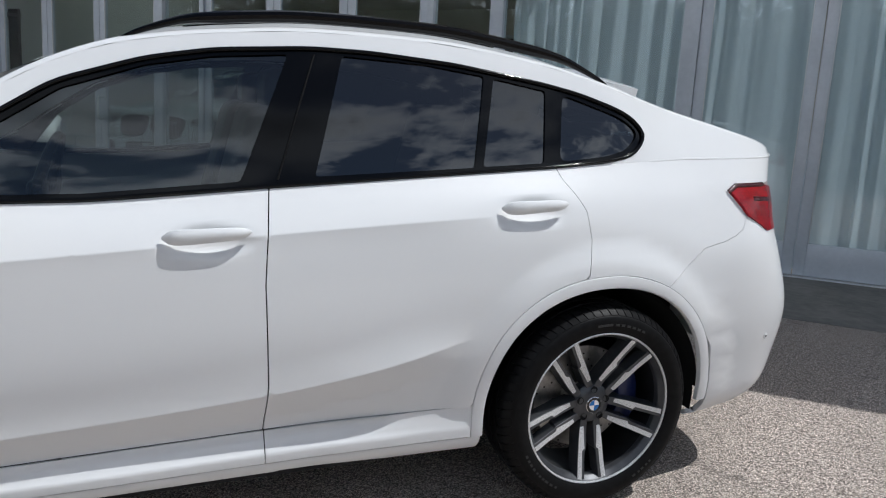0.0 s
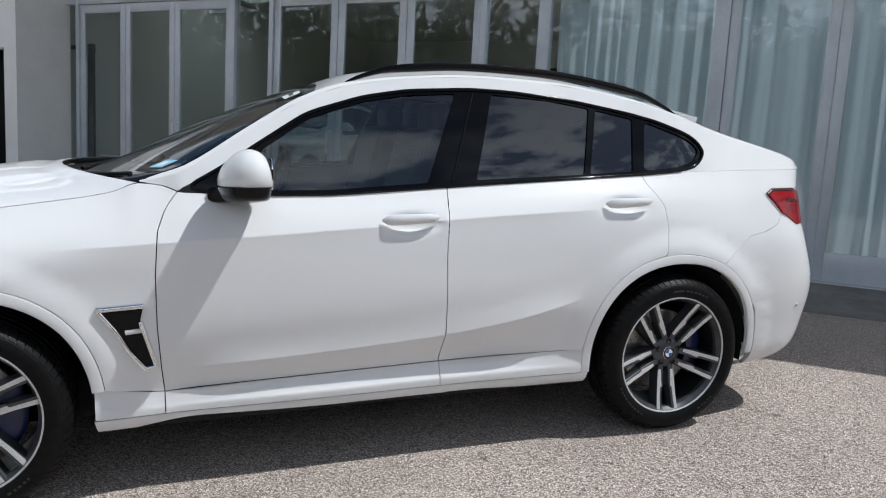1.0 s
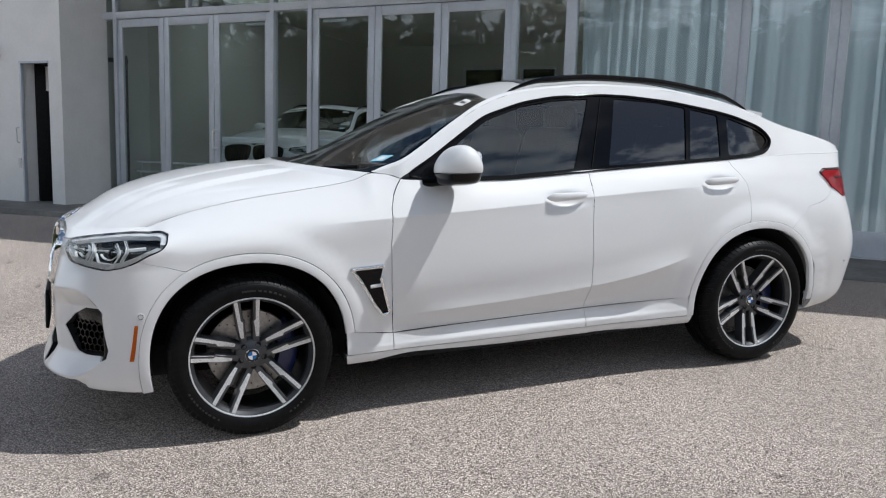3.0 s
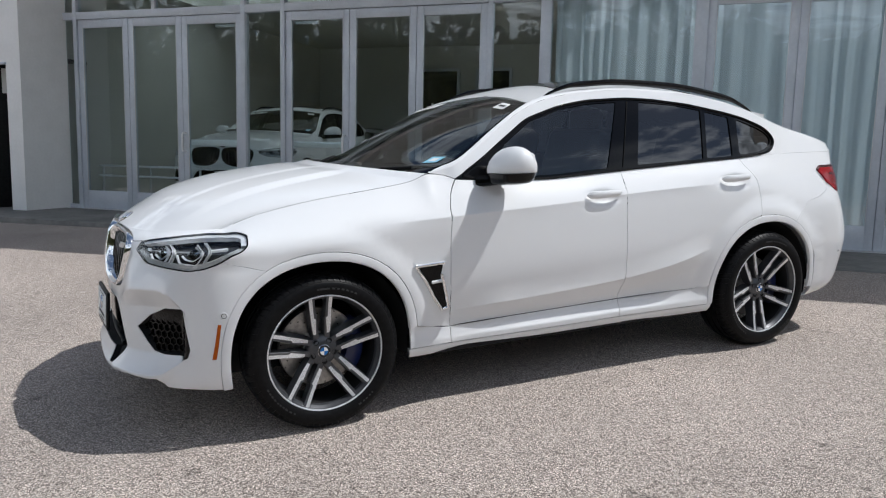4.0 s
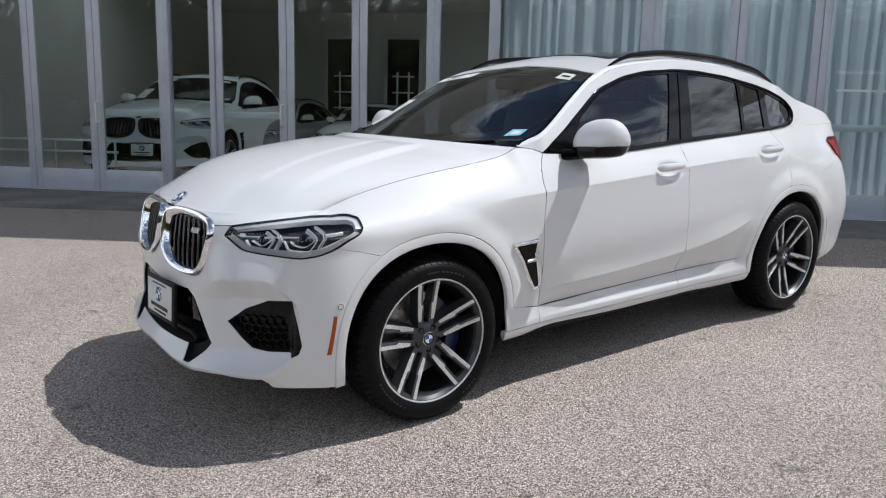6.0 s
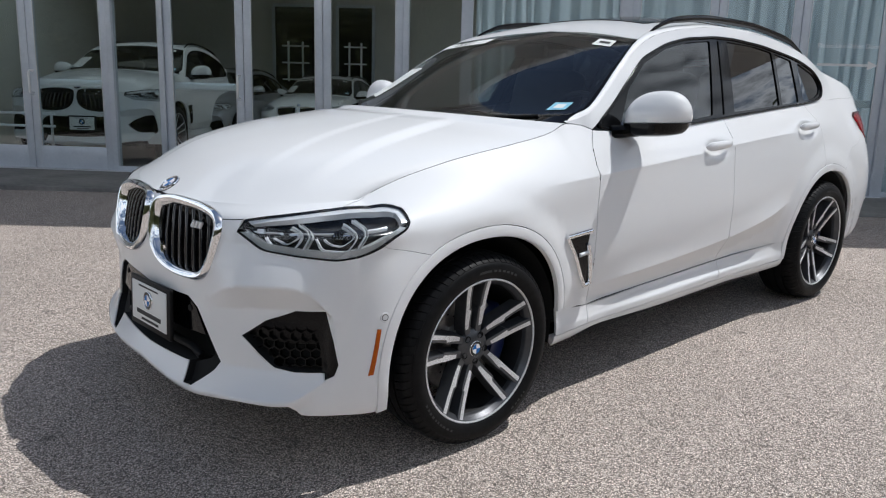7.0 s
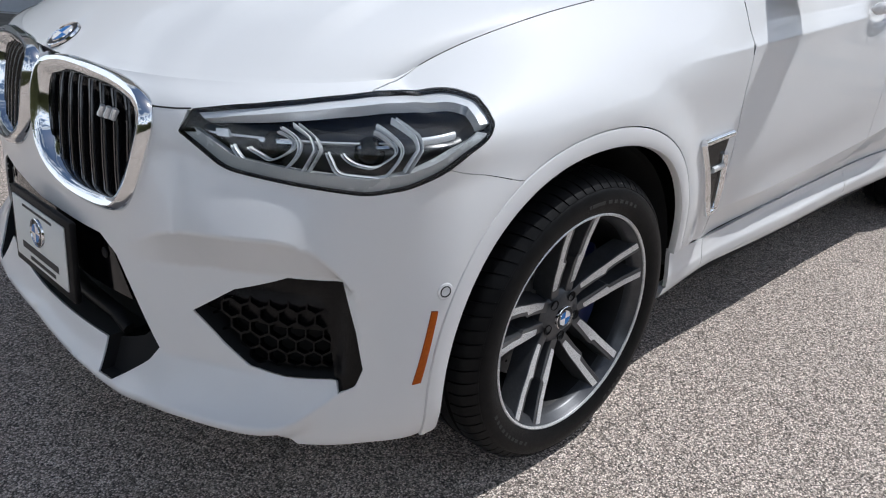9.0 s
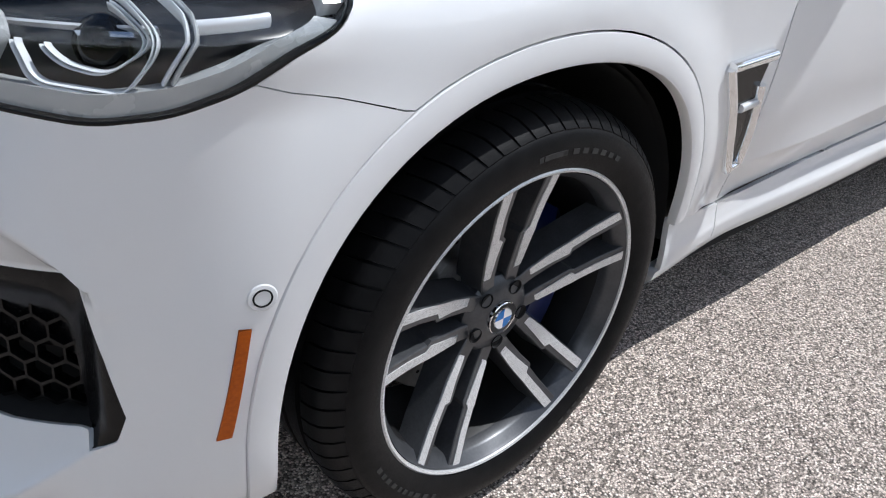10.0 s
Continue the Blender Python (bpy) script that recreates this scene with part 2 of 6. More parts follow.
def glass(name, tint, shine=0.05):
    """Clear or tinted sheet glass: a see-through tint under a gloss that grows towards grazing. shine: the gloss face on."""
    m = bpy.data.materials.new(name)
    m.use_nodes = True
    t = m.node_tree
    t.nodes.remove(t.nodes["Principled BSDF"])
    clear = t.nodes.new("ShaderNodeBsdfTransparent")
    clear.inputs["Color"].default_value = (*tint, 1)
    gloss = t.nodes.new("ShaderNodeBsdfGlossy")
    gloss.inputs["Roughness"].default_value = 0.0
    weight = t.nodes.new("ShaderNodeLayerWeight")
    weight.inputs["Blend"].default_value = 0.5
    steep = t.nodes.new("ShaderNodeMath")
    steep.operation = "POWER"
    steep.inputs[1].default_value = 5.0
    t.links.new(weight.outputs["Facing"], steep.inputs[0])
    level = t.nodes.new("ShaderNodeMath")
    level.operation = "MULTIPLY_ADD"
    level.inputs[1].default_value, level.inputs[2].default_value = 1 - shine, shine
    t.links.new(steep.outputs[0], level.inputs[0])
    mix = t.nodes.new("ShaderNodeMixShader")
    t.links.new(level.outputs[0], mix.inputs[0])
    t.links.new(clear.outputs[0], mix.inputs[1])
    t.links.new(gloss.outputs[0], mix.inputs[2])
    t.links.new(mix.outputs[0], t.nodes["Material Output"].inputs["Surface"])
    return m


PAINT = material("white_paint", (0.78, 0.785, 0.79), 0.45, coat=0.8, spec=0.15)
GLOSS_BLACK = material("gloss_black", (0.002, 0.002, 0.0024), 0.08, spec=0.22)
SLAT = varied(material("satin_black", (0.008, 0.008, 0.009), 0.16, spec=0.5), 30, (0.005, 0.005, 0.006), (0.010, 0.010, 0.011), (0.13, 0.2))
INTAKE_BLACK = varied(material("intake_black", (0.003, 0.003, 0.003), 0.2, spec=0.2), 40, (0.002, 0.002, 0.0022), (0.004, 0.004, 0.0044), (0.15, 0.28))
TRIM_BLACK = varied(material("black_plastic", (0.02, 0.02, 0.02), 0.5, spec=0.15), 30, (0.006, 0.006, 0.0065), (0.013, 0.013, 0.0135), (0.4, 0.6), 900, 0.15, distance=0.0005)
DARK = material("dark_lining", (0.004, 0.004, 0.0045), 0.9)
CHROME = material("chrome", (0.86, 0.87, 0.88), 0.06, 1.0)
SATIN = varied(material("machined_alloy", (0.72, 0.73, 0.74), 0.30, 0.45), 120, (0.68, 0.69, 0.70), (0.78, 0.79, 0.80), (0.24, 0.36))
GUNMETAL = varied(material("grey_alloy", (0.08, 0.083, 0.09), 0.38, 0.45, coat=0.3), 25, (0.055, 0.057, 0.063), (0.085, 0.088, 0.095))
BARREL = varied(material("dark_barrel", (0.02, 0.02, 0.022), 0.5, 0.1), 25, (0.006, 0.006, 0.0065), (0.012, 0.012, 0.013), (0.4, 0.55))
RUBBER = varied(material("tyre_rubber", (0.02, 0.02, 0.021), 0.6, spec=0.11), 40, (0.005, 0.005, 0.0055), (0.010, 0.010, 0.0105), (0.35, 0.55), 500, 0.25, distance=0.0008)
LETTER = material("worn_white_print", (0.028, 0.028, 0.028), 0.7)
DISC = varied(material("brake_disc", (0.45, 0.44, 0.42), 0.35, 1.0), 60, (0.32, 0.31, 0.30), (0.5, 0.49, 0.47), (0.3, 0.5))
CALIPER = material("blue_caliper", (0.006, 0.014, 0.075), 0.35, coat=0.3)
PANE = glass("window_glass", (0.52, 0.58, 0.57), 0.11)
PRIVACY = glass("tinted_glass", (0.06, 0.065, 0.07), 0.12)
SCREEN = glass("windscreen_glass", (0.50, 0.55, 0.54), 0.12)
LENS = glass("lamp_lens", (0.96, 0.97, 0.97), 0.05)
LAMP_DARK = material("lamp_housing", (0.022, 0.023, 0.026), 0.22)
LAMP_SILVER = varied(material("silvered_trim", (0.85, 0.87, 0.9), 0.22, 0.25), 40, (0.82, 0.84, 0.87), (0.90, 0.92, 0.95), (0.16, 0.28))
LAMP_WHITE = material("light_guide", (0.74, 0.77, 0.80), 0.2, coat=0.5)
LAMP_FLOOR = varied(material("lamp_floor", (0.45, 0.47, 0.48), 0.25, 0.2), 2.5, (0.40, 0.42, 0.43), (0.50, 0.52, 0.53), (0.22, 0.3))
REFLECTOR = material("lamp_reflector", (0.7, 0.72, 0.75), 0.2, 1.0)
RED = varied(material("red_lens", (0.28, 0.002, 0.007), 0.15, spec=0.3, coat=0.25), 14, (0.13, 0.001, 0.004), (0.42, 0.002, 0.009))
RED_DARK = material("dark_red_lens", (0.05, 0.002, 0.005), 0.12, coat=0.3)
AMBER = varied(material("amber_reflector", (0.45, 0.10, 0.006), 0.35, spec=0.2), 200, (0.36, 0.070, 0.003), (0.50, 0.105, 0.004))
BLUE = material("emblem_blue", (0.02, 0.16, 0.48), 0.25, coat=0.15)
WHITE = material("white_enamel", (0.8, 0.8, 0.8), 0.3, coat=0.5)
PAPER = material("white_paper", (0.75, 0.76, 0.74), 0.7)
STICKER_BLUE = material("pale_blue_print", (0.25, 0.55, 0.70), 0.6)
INK = material("black_ink", (0.02, 0.02, 0.02), 0.6)
CABIN = varied(material("dark_leather", (0.02, 0.02, 0.022), 0.55), 20, (0.016, 0.016, 0.018), (0.03, 0.03, 0.032), (0.45, 0.65))
ALU = varied(material("anodised_aluminium", (0.55, 0.57, 0.61), 0.42, 0.2), 3.0, (0.53, 0.57, 0.63), (0.62, 0.66, 0.72), (0.38, 0.5))
POLISHED = material("polished_steel", (0.92, 0.93, 0.94), 0.28, 0.45)
STEEL = varied(material("brushed_steel", (0.7, 0.7, 0.7), 0.32, 0.45), 20, (0.66, 0.67, 0.68), (0.76, 0.77, 0.78), (0.26, 0.38))
SHOP_GLASS = glass("shop_glass", (0.85, 0.90, 0.91), 0.06)
RENDER = varied(material("white_render", (0.72, 0.72, 0.71), 0.8), 2.5, (0.80, 0.80, 0.79), (0.87, 0.87, 0.86), None, 120, 0.15)
CONCRETE = varied(material("concrete", (0.24, 0.23, 0.22), 0.85), 1.7, (0.13, 0.125, 0.12), (0.24, 0.23, 0.215), None, 160, 0.3)
CLOTH = varied(material("sheer_curtain", (0.62, 0.68, 0.66), 0.9), 4.0, (0.68, 0.755, 0.81), (0.76, 0.83, 0.88))
def sheer(m):
    """Lets part of the light through the cloth."""
    t = m.node_tree
    b, out = t.nodes["Principled BSDF"], t.nodes["Material Output"]
    tr = t.nodes.new("ShaderNodeBsdfTranslucent")
    tr.inputs["Color"].default_value = (0.72, 0.79, 0.84, 1)
    mix = t.nodes.new("ShaderNodeMixShader")
    mix.inputs[0].default_value = 0.4
    t.links.new(b.outputs[0], mix.inputs[1])
    t.links.new(tr.outputs[0], mix.inputs[2])
    t.links.new(mix.outputs[0], out.inputs["Surface"])


sheer(CLOTH)
MILKY = varied(material("milky_glass", (0.7, 0.72, 0.72), 0.4), 3.0, (0.66, 0.69, 0.69), (0.74, 0.76, 0.76))
sheer(MILKY)
INSIDE = varied(material("showroom_wall", (0.18, 0.18, 0.16), 0.8), 0.8, (0.50, 0.50, 0.46), (0.60, 0.60, 0.56))
TILE = varied(material("showroom_floor", (0.16, 0.155, 0.15), 0.25), 1.0, (0.24, 0.235, 0.23), (0.32, 0.315, 0.31))
BARK = varied(material("bark", (0.09, 0.07, 0.05), 0.9), 6.0, (0.05, 0.04, 0.03), (0.13, 0.10, 0.08), None, 40, 0.6, distance=0.02)
LEAF = varied(material("spring_leaves", (0.07, 0.10, 0.02), 0.6), 0.6, (0.06, 0.075, 0.022), (0.13, 0.13, 0.045))


def asphalt():
    m = material("worn_asphalt", (0.2, 0.19, 0.18), 0.80, spec=0.3)
    b = m.node_tree.nodes["Principled BSDF"]
    co = m.node_tree.nodes.new("ShaderNodeTexCoord")
    v = node(m, "ShaderNodeTexVoronoi", Scale=232.0)
    wire(m, co, "Object", v, "Vector")
    big = node(m, "ShaderNodeTexNoise", Scale=0.7, Detail=6.0)
    wire(m, co, "Object", big, "Vector")
    sep = m.node_tree.nodes.new("ShaderNodeSeparateColor")
    wire(m, v, "Color", sep, "Color")
    stones = ramp(m, sep, "Red", (0.0, (0.115, 0.096, 0.084)), (0.25, (0.285, 0.240, 0.208)), (0.5, (0.47, 0.395, 0.342)), (0.8, (0.76, 0.655, 0.58)), (1.0, (0.98, 0.89, 0.81)))
    joint = ramp(m, v, "Distance", (0.42, 1.0), (0.86, 0.20))
    mul = m.node_tree.nodes.new("ShaderNodeMixRGB")
    mul.blend_type = "MULTIPLY"
    mul.inputs["Fac"].default_value = 1.0
    wire(m, stones, "Color", mul, "Color1")
    wire(m, joint, "Color", mul, "Color2")
    wear = ramp(m, big, "Fac", (0.3, 0.90), (0.7, 1.18))
    mul2 = m.node_tree.nodes.new("ShaderNodeMixRGB")
    mul2.blend_type = "MULTIPLY"
    mul2.inputs["Fac"].default_value = 1.0
    wire(m, mul, "Color", mul2, "Color1")
    wire(m, wear, "Color", mul2, "Color2")
    spots = node(m, "ShaderNodeTexNoise", Scale=5.0, Detail=4.0)
    wire(m, co, "Object", spots, "Vector")
    dirt = ramp(m, spots, "Fac", (0.66, 1.0), (0.74, 0.55))
    mul3 = m.node_tree.nodes.new("ShaderNodeMixRGB")
    mul3.blend_type = "MULTIPLY"
    mul3.inputs["Fac"].default_value = 1.0
    wire(m, mul2, "Color", mul3, "Color1")
    wire(m, dirt, "Color", mul3, "Color2")
    wire(m, mul3, "Color", b, "Base Color")
    bp = node(m, "ShaderNodeBump", Strength=0.8, Distance=0.004)
    wire(m, joint, "Color", bp, "Height")
    wire(m, bp, "Normal", b, "Normal")
    return m


ASPHALT = asphalt()

# ---- setting ----
LEVEL_UP = SLOPE.to_3x3() @ Vector((0, 0, 1))


def lot(x, y):
    """Height of the lot: a slope that runs out level before the building and far behind."""
    z = -(LEVEL_UP.x * x + LEVEL_UP.y * y) / LEVEL_UP.z
    top, low = 0.205, -0.75
    if z > top - 0.02:
        z = top - 0.02 + 0.02 * math.tanh((z - top + 0.02) / 0.02)
    if z < low:
        z = low + 0.25 * math.tanh((z - low) / 0.25)
    return z


def grow(n, near, far):
    """Even steps near the middle, growing outwards."""
    half = [near * k for k in range(n)]
    while half[-1] < far:
        half.append(half[-1] * 1.35)
    return [-v for v in half[:0:-1]] + half


def ground():
    xs, ys = [x + 1.5 for x in grow(40, 0.25, 1500)], [y + 1.0 for y in grow(40, 0.25, 1500)]
    verts = [(x, y, lot(x, y)) for x in xs for y in ys]
    n = len(ys)
    faces = [(i * n + j, (i + 1) * n + j, (i + 1) * n + j + 1, i * n + j + 1) for i in range(len(xs) - 1) for j in range(n - 1)]
    me = bpy.data.meshes.new("ground")
    me.from_pydata(verts, [], faces)
    me.shade_smooth()
    return part("ground", me, ASPHALT, label="worn grey asphalt lot with light stone chips", category="ground", kind="structure")


ground()

# The building's front: s runs along it, n into it, z up.
FRONT = Matrix.Rotation(radians(-45.0), 4, "Z") @ pose(0, 6.376, 0)
SILL, HEAD = 0.206, 3.30
part("pavement", box((36, 1.9, 0.3), (0, 0, 0), 0.012), CONCRETE, None, "stained grey concrete apron along the shop front", FRONT @ pose(7.0, -0.97, 0.062), "structure", "pavement")
part("wall_north", box((15.4, 0.25, 0.38), (0, 0, 0)), RENDER, None, "plain wall over the shop front", FRONT @ pose(-0.15, 0.14, 4.31), "structure", "wall")
# unseen slab, added to cast the strip of shade before the shop front
part("canopy", box((16.6, 2.83, 0.32), (0, 0, 0), 0.02), RENDER, None, "unseen flat white slab added over the shop front to shade the ground", FRONT @ pose(1.2, -1.165, 4.72), "structure", "canopy")
part("wall_east", box((3.3, 0.25, 4.45), (0, 0, 0)), RENDER, None, "plain wall past the shop front", FRONT @ pose(9.21, 0.14, 2.27), "structure", "wall")
wing = thing("wall_west", "white rendered wing wall with an open doorway", "wall", FRONT @ pose(-7.78, -0.93, 0), kind="structure")


part("wall", box((0.29, 0.25, 4.5), (-0.145, 0.125, 2.25)), RENDER, wing)
part("wall", box((0.63, 0.25, 1.98), (-0.605, 0.125, 3.51)), RENDER, wing)
part("wall", box((6.0, 0.25, 4.5), (-3.92, 0.125, 2.25)), RENDER, wing)
part("return_wall", box((0.25, 0.69, 4.5), (-0.125, 0.595, 2.25)), RENDER, wing)
part("door_frame", box((0.035, 0.06, 2.34), (-0.903, -0.005, 1.36), 0.004), ALU, wing)
part("door_frame", box((0.66, 0.06, 0.035), (-0.605, -0.005, 2.505), 0.004), ALU, wing)
part("pull_handle", tube([(-1.02, 0, 1.20), (-1.02, -0.05, 1.21), (-1.02, -0.05, 1.44), (-1.02, 0, 1.45)], 0.011), STEEL, wing)
part("lock_plate", box((0.07, 0.015, 0.16), (-1.02, -0.006, 0.86), 0.003), STEEL, wing)
# the unlit room's gloom is put into its walls' near-black colour
ROOM_GLOOM = varied(material("room_gloom", (0.05, 0.05, 0.05), 0.7), 1.5, (0.035, 0.033, 0.032), (0.06, 0.056, 0.054))
part("back_room", box((1.24, 0.05, 2.6), (-0.88, 1.6, 1.5)), ROOM_GLOOM, wing)
part("room_side", box((0.05, 1.4, 2.6), (-1.2, 0.95, 1.5)), ROOM_GLOOM, wing)
part("room_ceiling", box((1.05, 1.4, 0.05), (-0.79, 0.95, 2.7)), ROOM_GLOOM, wing)
leaf = part("door_leaf", box((0.60, 0.045, 2.3), (0.30, 0, 0), 0.004), TRIM_BLACK, wing, "dark door leaf that stands open inwards", pose(-0.9, 0.25, 1.36, 0, 0, 62))
part("notice", box((0.30, 0.004, 0.40), (0.30, -0.026, 0.92), 0.001), PAPER, leaf, "white paper notice")
lamp = thing("wall_lamp", "small white floodlight on the wing wall", "lamp", FRONT @ pose(-9.20, -0.94, 2.70))
part("body", box((0.11, 0.10, 0.20), (0, -0.05, 0.02), 0.03), WHITE, lamp)
part("lens", box((0.09, 0.08, 0.05), (0, -0.06, -0.10), 0.015), TRIM_BLACK, lamp)


def bar(a, b, z0, z1, depth=0.055, at=0.0):
    return box((b - a, depth, z1 - z0), ((a + b) / 2, at, (z0 + z1) / 2), 0.004 if depth > 0.01 else 0.0)


def door_leaf(number, a, b, grip=None, push=False, closer=None):
    """A glazed aluminium leaf between a and b along the front. grip: where its pull handle stands."""
    d = thing("door_%d" % number, "tall glazed aluminium door leaf in the shop front", "door", FRONT, kind="structure")
    a, b = a + 0.004, b - 0.004
    part("stile", bar(a, a + 0.095, SILL + 0.012, HEAD - 0.006), ALU, d)
    part("stile", bar(b - 0.095, b, SILL + 0.012, HEAD - 0.006), ALU, d)
    part("bottom_rail", bar(a + 0.0955, b - 0.0955, SILL + 0.012, SILL + 0.31), ALU, d)
    part("top_rail", bar(a + 0.0955, b - 0.0955, HEAD - 0.135, HEAD - 0.006), ALU, d)
    pane = part("pane", bar(a + 0.09, b - 0.09, SILL + 0.30, HEAD - 0.13, 0.008), SHOP_GLASS, d)
    pane.visible_shadow = False
    for s, w in ((a + 0.0955, 0.008), (b - 0.1035, 0.008)):
        part("glazing_bead", bar(s, s + w, SILL + 0.31, HEAD - 0.135, 0.016, -0.026), STEEL, d)
    if closer:
        part("door_closer", bar(*closer, HEAD - 0.185, HEAD - 0.140, 0.05, 0.055), STEEL, d)
    if push:
        part("push_bar", bar(a + 0.097, b - 0.097, 1.305, 1.395, 0.04, 0.05), POLISHED, d)
    if grip is not None:
        part("pull_handle", tube([(grip, -0.025, 1.205), (grip, -0.095, 1.208), (grip, -0.112, 1.215), (grip, -0.12, 1.235), (grip, -0.12, 1.465), (grip, -0.112, 1.485), (grip, -0.095, 1.492), (grip, -0.025, 1.495)], 0.0155, 12), POLISHED, d, "brushed steel pull handle")
    return d


def window(number, a, b, label):
    w = thing("window_%d" % number, label, "window", FRONT, kind="structure")
    part("bottom_rail", bar(a, b, SILL, SILL + 0.07, 0.09), ALU, w)
    pane = part("pane", bar(a, b, SILL + 0.07, HEAD + 0.02, 0.008), SHOP_GLASS, w)
    pane.visible_shadow = False
    return w


frames = thing("shopfront_frame", "grey anodised aluminium frame of the shop front", "frame", FRONT, kind="structure")
for a, b in ((-8.16, -8.06), (-7.575, -7.505), (-4.39, -4.317), (-3.712, -3.64), (-0.53, -0.459), (0.196, 0.341), (2.137, 2.29), (5.37, 5.50), (7.42, 7.55)):
    part("post", bar(a, b, SILL - 0.02, 4.12, 0.12, 0.0), ALU, frames)
for a, b in ((-8.06, -7.575), (-7.505, -4.39), (-4.317, -3.712), (-3.64, -0.53), (-0.459, 0.196), (0.341, 2.137), (2.29, 5.37), (5.50, 7.42)):
    part("head", bar(a, b, HEAD, HEAD + 0.115, 0.12, 0.0), ALU, frames)
    part("top_head", bar(a, b, 4.05, 4.12, 0.12, 0.0), ALU, frames)
    pane = part("transom_pane", bar(a, b, HEAD + 0.115, 4.05, 0.008), SHOP_GLASS, frames)
    pane.visible_shadow = False
for s in (-5.99, -2.1, 3.85):
    part("transom_bar", bar(s - 0.03, s + 0.03, HEAD + 0.115, 4.05, 0.10), ALU, frames)
part("threshold", bar(-8.0, 5.5, SILL - 0.02, SILL + 0.008, 0.16, -0.06), STEEL, frames, "pale metal threshold strip")

door_leaf(1, -7.505, -6.50)
door_leaf(2, -6.50, -5.478)
door_leaf(3, -5.478, -4.39, -5.43, True, (-4.90, -4.55))
door_leaf(4, -3.64, -2.593, -2.65, True, (-3.50, -3.13))
door_leaf(5, -2.593, -1.559)
door_leaf(6, -1.559, -0.53)
door_leaf(7, 2.29, 3.328)
door_leaf(8, 3.328, 4.322)
sign_door = door_leaf(9, 4.322, 5.37, 4.40, True)
window(1, -8.06, -7.575, "narrow fixed window beside the wing wall")
window(2, -4.317, -3.712, "fixed window between two door groups")
window(3, -0.459, 0.196, "narrow fixed window beside the doors")
window(5, 5.50, 7.42, "wide fixed window at the end of the front")
window(4, 0.341, 2.137, "wide fixed window with curtains behind it")


def words(text, size, at, parent):
    cu = bpy.data.curves.new("words", "FONT")
    cu.body, cu.size, cu.extrude = text, size, 0.0006
    tmp = new("words", cu)
    me = bpy.data.meshes.new_from_object(tmp)
    bpy.data.objects.remove(tmp)
    me.transform(pose(*at, 90))
    me.materials.clear()
    return part("lettering", me, WHITE, parent, "white vinyl words on the glass")


words("Please Use Other Door", 0.076, (4.545, -0.0075, 2.01), sign_door)
arrow = prism([(4.56, 1.795), (5.16, 1.795), (5.16, 1.755), (5.285, 1.81), (5.16, 1.865), (5.16, 1.825), (4.56, 1.825)], 0.0012, None, pose(0, -0.0065, 0))
part("arrow", arrow, WHITE, sign_door, "white vinyl arrow on the glass")


def curtain(a, b, n_in, folds, seed):
    """Hanging cloth in folds."""
    rng = random.Random(seed)
    cols = int((b - a) / 0.012)
    # folds of uneven width and depth, some of them pressed flat
    edges = [0.0]
    while edges[-1] < 1.0:
        edges.append(edges[-1] + rng.choice((0.5, 0.8, 1.0, 1.3, 2.1)) * rng.uniform(0.85, 1.15) / folds)
    deep = [rng.uniform(0.35, 1.0) for _ in edges]
    sway = rng.uniform(0, 6)
    verts = []
    for i in range(cols + 1):
        t = i / cols
        k = max(j for j in range(len(edges) - 1) if edges[j] <= t)
        f = (t - edges[k]) / (edges[k + 1] - edges[k])
        for z in (SILL + 0.03, 0.9, 1.6, 2.4, 3.2, 4.0):
            loose = 1.1 - 0.08 * z
            d = 0.034 * deep[k] * loose * math.sin(math.pi * f) ** 1.5 * (-1) ** k + 0.006 * math.sin(9 * t * folds / 5 + 0.6 * z + sway)
            verts.append((a + (b - a) * t + 0.010 * math.sin(z * 1.7 + 5 * t + sway), n_in + d, z))
    n = 6
    faces = [(i * n + j, (i + 1) * n + j, (i + 1) * n + j + 1, i * n + j + 1) for i in range(cols) for j in range(n - 1)]
    me = bpy.data.meshes.new("curtain")
    me.from_pydata(verts, [], faces)
    me.shade_smooth()
    ob = part("curtain", me, CLOTH, None, "pale blue-grey sheer curtain in loose folds behind the glass", FRONT, "", "curtain", "curtains behind the shop front")
    return ob


rail = thing("display_rail", "low pale metal rail standing inside the glass doors", "rail", FRONT)
for z in (0.76, 0.93):
    part("rail_bar", box((2.1, 0.03, 0.035), (-6.42, 0.30, z), 0.008), POLISHED, rail)
for s in (-7.4, -6.42, -5.44):
    part("rail_post", box((0.03, 0.024, 0.74), (s, 0.33, SILL - 0.01 + 0.37), 0.004), STEEL, rail)

curtain(0.37, 2.20, 0.22, 24, 1)
curtain(2.24, 3.33, 0.24, 14, 2)
curtain(3.33, 4.33, 0.23, 13, 3)
curtain(4.33, 5.62, 0.25, 16, 4)
curtain(5.64, 7.50, 0.24, 24, 5)

# showroom behind the glass, with plain closing walls
part("floor", box((16.2, 9.9, 0.1), (0, 0, 0)), TILE, None, "dark polished showroom floor", FRONT @ pose(-0.4, 5.0, SILL - 0.06), "structure", "floor")
# the gap left in the slab is added, to light the curtains from behind
bm = box((9.9, 2.55, 0.1), (-3.55, 1.325, 4.25))
box((9.9, 5.55, 0.1), (-3.55, 7.175, 4.25), 0.0, bm)
box((0.7, 1.8, 0.1), (-8.15, 3.5, 4.25), 0.0, bm)
box((0.9, 1.8, 0.1), (0.95, 3.5, 4.25), 0.0, bm)
box((6.3, 0.38, 0.1), (4.55, 0.24, 4.25), 0.0, bm)
